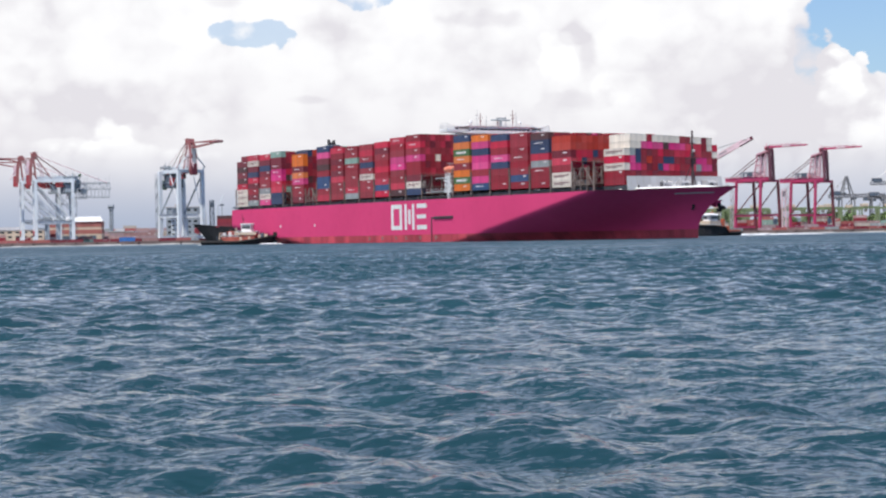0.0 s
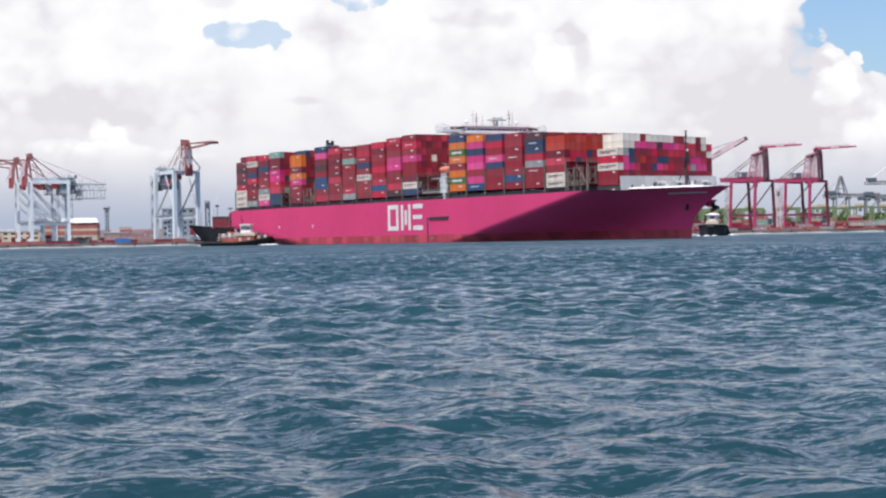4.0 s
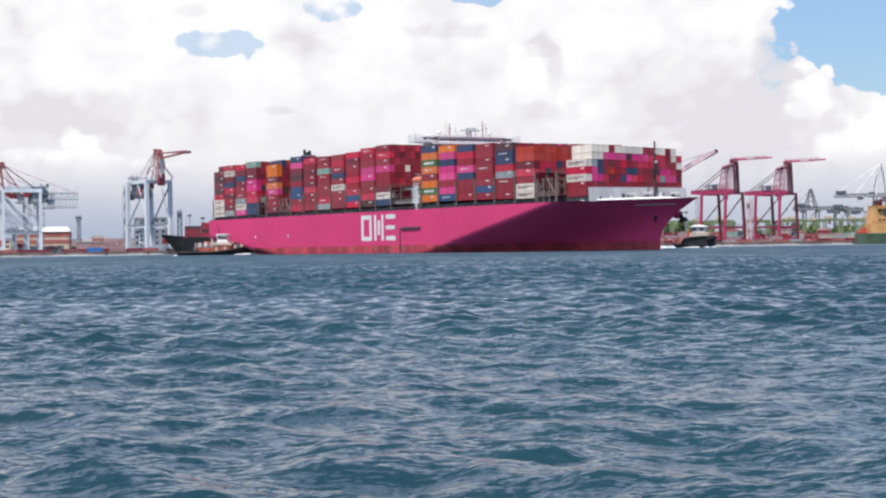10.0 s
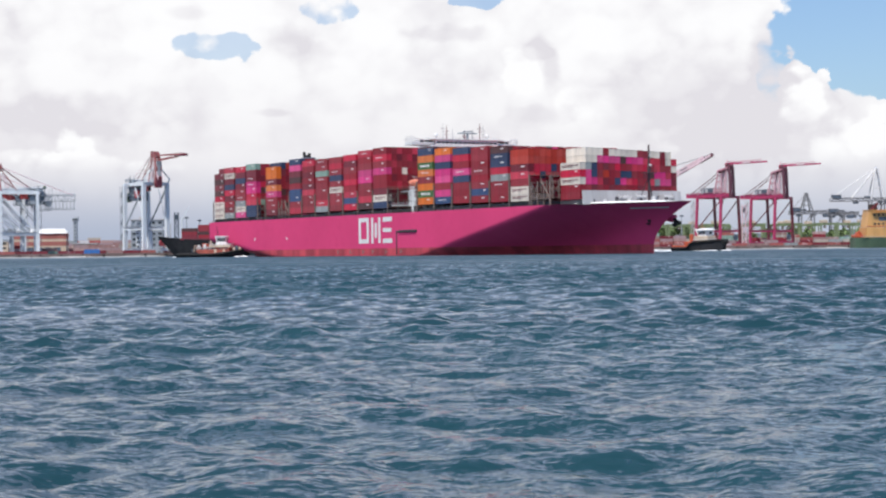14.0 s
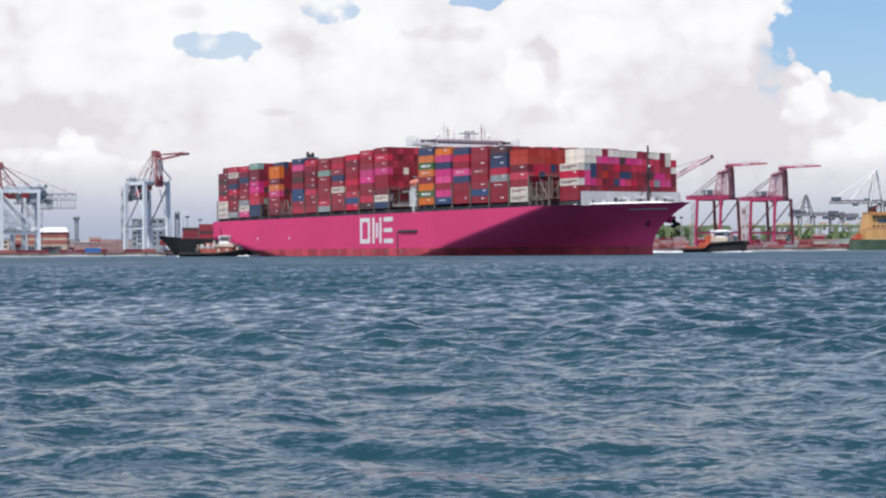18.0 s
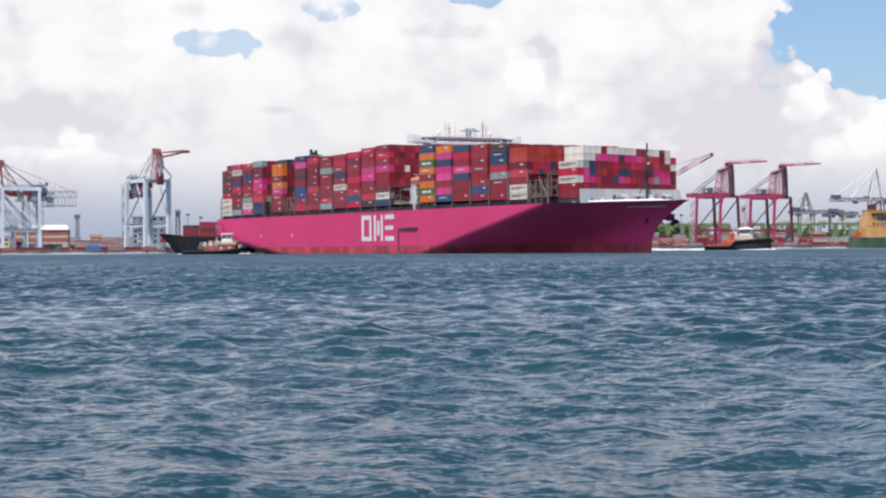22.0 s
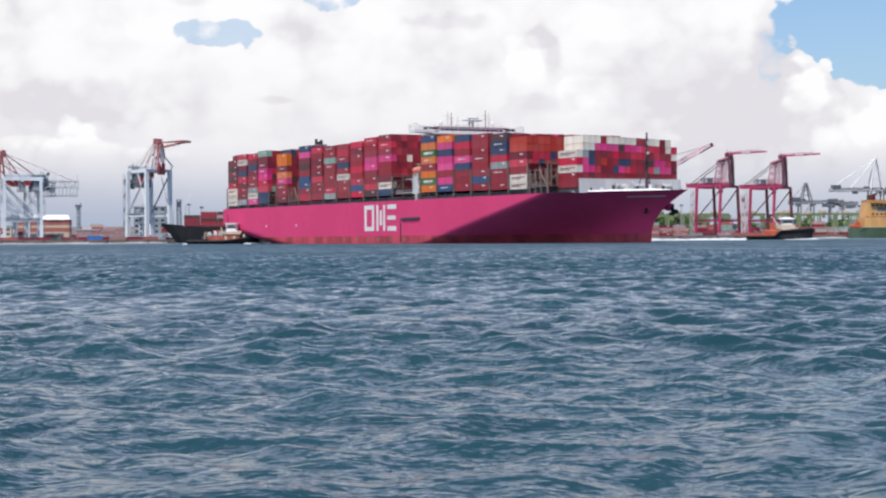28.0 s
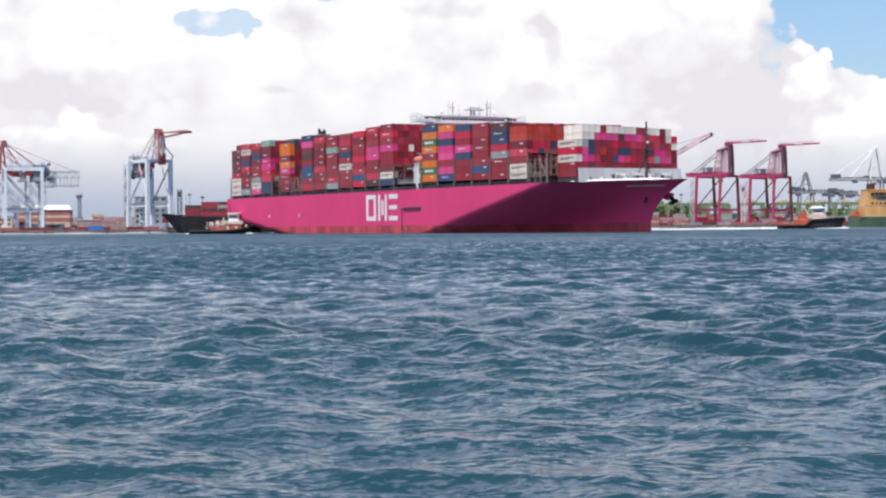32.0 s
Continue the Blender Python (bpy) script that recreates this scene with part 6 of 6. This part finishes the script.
feeder = moored_ship(pose(-87.5, 1362, 2.4, 0, 0, 180), 136, 11.5, 10.2, M_BLACK, "moored feeder ship with a black hull and red containers", 9.0)
part("foremast", Build().tube((126, 0, 12), (126, 0, 24), 0.4, 0.25, 6).beam((126, -1.5, 21), (126, 1.5, 21), 0.25), M_GREYP, feeder)
part("deck_crane", Build().tube((117, 0, 10), (117, 0, 27), 0.9, 0.7, 8).beam((117, 0, 26), (112, 0, 36), 0.6), M_BLUEST, feeder, "pale deck crane post")
rng_f = random.Random(9)
for i in range(7):
    for t in range(rng_f.choice((3, 4, 4)) if i > 1 else 3 + i):
        container(feeder, rng_f.choice("Rmkm1R2mkR"), pose(104 - i * 13.0, 9.0 - 2.5, 11.6 + t * 2.6), 2.6)
        container(feeder, rng_f.choice("Rmkm1R2mkR"), pose(104 - i * 13.0, 6.5 - 2.5, 11.6 + t * 2.6), 2.6)
part("hatch", Build().box(12, 117, -9.5, 9.5, 10.0, 11.6, 0.1), M_DARKRED, feeder, "dark red hatch covers")

dredger = moored_ship(pose(339.5, 1437, 0, 0, 0, 8), 92, 9.5, 8.6, M_GREENH, "moored workboat with a green hull and ochre superstructure", 3.0)
h = Build().box(9, 36, -8, 8, 8.4, 17.0, 0.3)
part("deckhouse", h, M_YELLOW, dredger, "ochre lower deckhouse")
part("deckhouse", Build().add([(9.5, -7, 17.5), (34, -7, 17.5), (34, 7, 17.5), (9.5, 7, 17.5), (12.0, -7, 31.0), (34, -7, 31.0), (34, 7, 31.0), (12.0, 7, 31.0)], [(3, 2, 1, 0), (4, 5, 6, 7), (0, 1, 5, 4), (1, 2, 6, 5), (2, 3, 7, 6), (3, 0, 4, 7)]), M_YELLOW, dredger, "ochre upper deckhouse")
part("wing", Build().box(14, 33, -9.5, 9.5, 29.0, 29.5).box(11.5, 34.5, -7.6, 7.6, 31.0, 31.5), M_YELLOW, dredger, "ochre bridge wing")
for f in (0, 2):
    for c in range(5):
        part("window", Build().box(15.5 + c * 3.6, 17.6 + c * 3.6, -7.12, -7.0, 19.0 + f * 3.7, 20.6 + f * 3.7), M_GLASS, dredger)
# flat dark panel on the wall imitates shade inside the open bridge front
part("recess_shade_panel", Build().box(20, 32, -7.2, -7.02, 22.4, 25.6), M_SLATE, dredger, "dark panel standing in for the shade of the open bridge front")
part("funnel", Build().box(14.5, 18, -2, 2, 31.5, 36.0, 0.3).box(19, 21, -1.5, 1.5, 31.5, 37.0, 0.3), M_FENDER, dredger, "dark brown twin funnels")
part("deck_crane", Build().truss((15, -3, 31.5), (21, -3, 37), 1.6, 1.6, 6, 0.35), M_DARKRED, dredger, "dark red lattice derrick")
part("rail", Build().rail([(9, -8, 17.0), (12, -8, 17.0), (36, -8, 17.0)], 1.2, 0.16, 1.5), M_ORANGE, dredger)
part("boat", Build().box(0.5, 7.5, -5, 5, 8.4, 11.0, 0.6).beam((1.5, -4.5, 10.5), (4.0, -4.5, 14.5), 0.7).beam((5.5, -4.5, 10.5), (4.0, -4.5, 14.5), 0.7).box(3.0, 7.0, -3, 3, 11.0, 13.0, 0.3), M_ORANGE, dredger, "orange-red deck gear")

# ---------------------------------------------------------------- the right terminal


def yard_crane(m, label):
    """Rubber-tyred gantry over the container rows."""
    c = thing("yard_crane", m, label, "crane", "green yard cranes")
    for x in (-11.5, 11.5):
        for y in (-4, 4):
            part("leg", Build().beam((x, y, 1.4), (x * 0.97, y * 0.8, 20), 1.2, 1.2), M_GREENST, c)
        part("sill", Build().beam((x, -6, 1.6), (x, 6, 1.6), 1.2, 1.4), M_GREENST, c)
        for y in (-5, 5):
            part("wheel", Build().tube((x - 0.5, y, 0.75), (x + 0.5, y, 0.75), 0.75, n=10), M_RUBBER, c)
    for y in (-3.4, 3.4):
        part("top_beam", Build().beam((-12.5, y, 20.8), (12.5, y, 20.8), 1.1, 2.0), M_GREENST, c)
    part("trolley", Build().box(-4, 1.5, -4.2, 4.2, 21.8, 24.6, 0.3).box(-1.5, 1.0, -2, 0.5, 16.8, 19.6, 0.2), M_CREAM, c, "cream trolley and cab")
    part("power_house", Build().box(11, 14, -4.2, 1.0, 2.5, 6.0, 0.2), M_GREENST, c)
    return c


for i, (x, y, a) in enumerate(((226, 1655, 8), (262, 1662, 8), (298, 1668, 9), (334, 1674, 8), (370, 1680, 9), (408, 1686, 8), (246, 1700, 12), (312, 1752, 8), (340, 1735, 14), (372, 1760, 10), (402, 1720, 6), (285, 1790, 12), (430, 1770, 12), (216, 1760, 5))):
    yard_crane(pose(x, y, LAND, 0, 0, a), "green rubber-tyred yard crane over container rows")

def far_crane(m, beam, apex, out, behind, tower, label, pale=False):
    """Ship-to-shore crane seen nearly along the quay: splayed legs, a level boom with its gear and a pointed tower frame."""
    c = thing("quay_crane", m, label, "crane", "distant cranes")
    steel = M_FARGREY
    for x in (-9.0, 9.0):
        for y in (-8.0, 8.0):
            part("leg", Build().beam((x, y, 0), (x * 0.86, y * 0.8, beam), 1.5, 1.5), steel, c)
        part("cross_beam", Build().beam((x * 0.95, -7.4, beam * 0.42), (x * 0.95, 7.4, beam * 0.42), 1.2, 1.5), steel, c)
    for y in (-7.4, 7.4):
        part("portal_beam", Build().beam((-8.6, y, beam * 0.42), (8.6, y, beam * 0.42), 1.1, 1.5), steel, c)
        part("brace", Build().beam((-8.6, y, beam * 0.45), (8.0, y * 0.85, beam - 1), 0.7), steel, c)
    part("girder", Build().truss((-behind, 0, beam + 1.2), (10, 0, beam + 1.2), 5.6, 3.4, 9, 1.0), steel, c, "grey lattice girder")
    part("boom", Build().truss((10, 0, beam + 1.2), (out, 0, beam + 1.2), 5.6, 3.2, 9, 1.0), steel, c, "grey lattice boom")
    mh = part("machinery_house", Build().box(-behind + 2, -behind + 13, -4, 4, beam + 2.8, beam + 7.2, 0.3), M_SLATE, c, "dark machinery house")
    part("roof", Build().box(-behind + 1.6, -behind + 13.4, -4.4, 4.4, beam + 7.2, beam + 7.7), M_GREYP, mh)
    part("trolley", Build().box(out * 0.45, out * 0.45 + 8, -3.4, 3.4, beam - 4.6, beam - 0.4, 0.3), M_SLATE, c, "dark trolley under the boom")
    part("cab", Build().box(out * 0.45 + 9, out * 0.45 + 12, -1.8, 1.8, beam - 4.2, beam - 1.0, 0.3), M_GREYP, c)
    for x, z, q in ((-behind * 0.45, beam - 3.6, 3.0), (out * 0.2, beam - 3.0, 2.4), (out * 0.8, beam - 2.8, 2.2), (-behind * 0.2, beam + 2.8, 3.2), (out * 0.7, beam + 2.8, 1.8)):
        part("gear_box", Build().box(x - q, x + q, -3, 3, z, z + q * 0.9, 0.3), M_SLATE, c, "dark boom gear")
    part("walkway", Build().rail([(-behind, -3.4, beam + 2.8), (out, -3.4, beam + 2.8)], 1.2, 0.22, 3.0), steel, c)
    head = M_WHITE if pale else steel
    tw = Build()
    for y in (-6.5, 6.5):
        for x in (-tower, tower):
            tw.beam((x, y, beam + 2), (x * 0.12, y * 0.3, apex), 1.7 if pale else 1.3, 1.4)
        for k in (0.35, 0.62, 0.85):
            w = tower * (1 - 0.88 * k)
            tw.beam((-w, y * (1 - 0.7 * k), beam + 2 + (apex - beam - 2) * k), (w, y * (1 - 0.7 * k), beam + 2 + (apex - beam - 2) * k), 0.6)
    tw.box(-1.8, 1.8, -2.4, 2.4, apex - 1.2, apex + 0.8, 0.2)
    part("tower_frame", tw, head, c, "pointed pale tower frame" if pale else "pointed grey tower frame")
    st = Build()
    for y in (-2.0, 2.0):
        st.tube((0, y, apex), (-behind + 1, y, beam + 3), 0.4 if pale else 0.14, n=5)
        if pale:
            st.tube((0, y, apex), (-behind * 0.55, y, beam + 3), 0.9, n=5)
    part("stay", st, head, c)
    return c


far_crane(pose(451, 2150, LAND, 0, 0, 4), 40.0, 65.0, 47.0, 22.0, 6.6, "distant grey ship-to-shore crane with a pointed tower")
far_crane(pose(489, 2150, LAND, 0, 0, -3), 38.0, 42.0, 26.0, 12.0, 3.0, "distant grey ship-to-shore crane with its gear over the yard")
far_crane(pose(538, 2150, LAND, 0, 0, 3), 55.0, 96.0, 22.0, 58.0, 8.5, "distant grey ship-to-shore crane with a white tower", True)
far_crane(pose(610, 2150, LAND, 0, 0, 3), 55.0, 96.0, 34.0, 40.0, 8.5, "distant grey ship-to-shore crane with a white tower", True)


def lift_tower(m, h, label, steel, tint):
    t = thing("lift_tower", m, label, "tower")
    part("shaft", Build().truss((0, 0, 0.5), (0.01, 0, h), 3.2, 3.2, 12, 0.5), steel, t, tint + " lattice shaft")
    part("cabin", Build().box(-1.5, 1.5, -1.5, 1.5, h * 0.82, h * 0.82 + 4.5, 0.2), M_SLATE, t, "dark lift cabin")
    part("foot", Build().box(-2.2, 2.2, -2.2, 2.2, 0, 1.4, 0.2), M_GREYP, t)
    return t


lift_tower(pose(271, 1560, LAND), 37.0, "pale pink lattice lift tower beside the quay cranes", M_PALEPINK, "faded pink")
lift_tower(pose(-227, 1480, LAND), 37.0 - LAND, "dark blue-grey lattice lift tower behind the quay crane", M_SLATE, "blue-grey")


def tree(m, h, seed):
    rng = random.Random(seed)
    t = thing("tree", m, "broad green tree behind the terminal", "tree", "trees behind the terminal")
    tr = Build().tube((0, 0, -0.5), (rng.uniform(-0.4, 0.4), 0, h * 0.45), 0.42, 0.28, 7)
    for k in range(5):
        a = k * 1.26 + rng.uniform(-0.3, 0.3)
        tr.tube((0, 0, h * (0.3 + 0.03 * k)), (h * 0.28 * math.cos(a), h * 0.28 * math.sin(a), h * rng.uniform(0.55, 0.8)), 0.2, 0.07, 5)
    part("trunk", tr, M_BARK, t)
    cr = Build()
    for k in range(210):
        a, e = rng.uniform(0, 6.283), rng.uniform(-0.5, 1.5)
        lobe = 0.75 + 0.25 * math.sin(3 * a + seed) * math.cos(2 * e)
        r = h * 0.40 * lobe * rng.uniform(0.55, 1.05)
        c = Vector((r * math.cos(a) * math.cos(e), r * math.sin(a) * math.cos(e), h * 0.64 + r * 0.82 * math.sin(e)))
        s = h * rng.uniform(0.035, 0.075)
        n = Vector((rng.gauss(0, 1), rng.gauss(0, 1), rng.gauss(0.4, 1))).normalized()
        u = n.orthogonal().normalized() * s
        v = n.cross(u).normalized() * s
        cr.add([c - u - v * 0.6, c + u * 0.4 - v, c + u - v * 0.1, c + u * 0.5 + v, c - u * 0.6 + v * 0.8], [(0, 1, 2, 3, 4)])
    part("crown", cr, M_LEAF, t)
    return t


rng_t = random.Random(31)
for i in range(16):
    x = 204 + i * 4.6 + rng_t.uniform(-2, 2)
    tree(pose(x, 1790 + rng_t.uniform(-25, 25), LAND, 0, 0, rng_t.uniform(0, 360)), rng_t.uniform(17, 27), 100 + i)
for i in range(22):
    x = 285 + i * 11 + rng_t.uniform(-5, 5)
    tree(pose(x, 1880 + rng_t.uniform(-30, 40), LAND, 0, 0, rng_t.uniform(0, 360)), rng_t.uniform(13, 23), 140 + i)


def far_shore():
    """A low line of sheds and hills far behind both terminals."""
    rng = random.Random(3)
    b = Build()
    x = -1500.0
    pts = []
    while x < 1700:
        pts.append((x, 3600 + 80 * math.sin(x * 0.004), LAND + 20 + 12 * math.sin(x * 0.006 + 1) + rng.uniform(-5, 5) + (16 if x > 300 else 0)))
        x += 26
    n = len(pts)
    b.add([(p[0], p[1], 0) for p in pts] + pts + [(p[0], p[1] + 300, 0) for p in pts], [(i, i + 1, n + i + 1, n + i) for i in range(n - 1)] + [(n + i, n + i + 1, 2 * n + i + 1, 2 * n + i) for i in range(n - 1)])
    tagged(new("backdrop", b.mesh("backdrop", M_HILL)), "low hazy grey-blue line of distant hills", "hills", kind="structure")


far_shore()


SHIP = [(0, -106.07, 917.97, -57.875), (2, -104.71, 916.38, -58.226), (3.5, -103.81, 915.12, -58.463), (5.5, -102.75, 913.35, -58.762), (7, -101.92, 912.02, -58.995), (9, -100.71, 910.28, -59.321),
        (11, -99.46, 908.59, -59.679), (13, -98.35, 906.86, -59.991), (14.5, -97.64, 905.56, -60.183), (16.5, -96.62, 903.92, -60.431), (18, -95.88, 902.79, -60.638), (20, -94.84, 901.38, -60.908),
        (22, -93.78, 899.99, -61.163), (24, -92.76, 898.53, -61.406), (25.5, -91.98, 897.38, -61.581), (27.5, -90.98, 895.79, -61.809), (29, -90.18, 894.59, -61.983), (30, -89.66, 893.78, -62.093),
        (31, -89.19, 892.97, -62.206), (32, -88.72, 892.15, -62.318)]
TUG_STERN = [(0, -118.5, -4), (3.5, -116.9, -4), (5.5, -116.4, -4), (8, -115.8, -4), (11, -114.5, -4), (14.5, -113.9, -4), (16.5, -113.2, -4), (20, -112.5, -4), (23, -111.7, -4), (25.5, -111.1, -4), (27.5, -110.5, -4), (32, -109.8, -4)]
TUG_BOW = [(0, 131.5, -134), (1, 131.6, -124), (2, 132.0, -114), (3.5, 133.6, -106), (6, 136.8, -94), (7, 137.8, -89), (9, 140.0, -80), (11, 142.5, -70), (13, 144.9, -58), (14.5, 147.0, -50), (16.5, 151.0, -41), (18, 155.4, -35), (20, 161.8, -28),
           (22, 168.6, -21), (24, 176.7, -14), (25.5, 182.4, -10), (27.5, 190.0, -7), (29, 197.3, -5), (30.5, 203.7, -4), (32, 210.3, -4)]


def motions():
    walk(ship, [(t, pose(x, y, 0, 0, 0, a)) for t, x, y, a in SHIP])
    walk(tug_stern, [(t, pose(x, 862, 0.05 * math.sin(t), 0, 0, a)) for t, x, a in TUG_STERN])
    walk(tug_bow, [(t, pose(x, 985, 0, 0.4 * math.sin(t), 0, a)) for t, x, a in TUG_BOW])
    # the two trains of waves run before the wind, each its own way, and heave a little, offset so their near edges stay
    # out of the camera's view
    walk(swell_a, [(t, pose(2.4 - 0.16 * t, 15.5 - 1.28 * t, 0.02 * math.sin(1.1 * t))) for t in [2.0 * i for i in range(17)]])
    walk(swell_b, [(t, pose(-2.4 + 0.15 * t, 13.5 - 1.05 * t, 0.03 * math.sin(0.9 * t + 1))) for t in [2.0 * i for i in range(17)]])


motions()
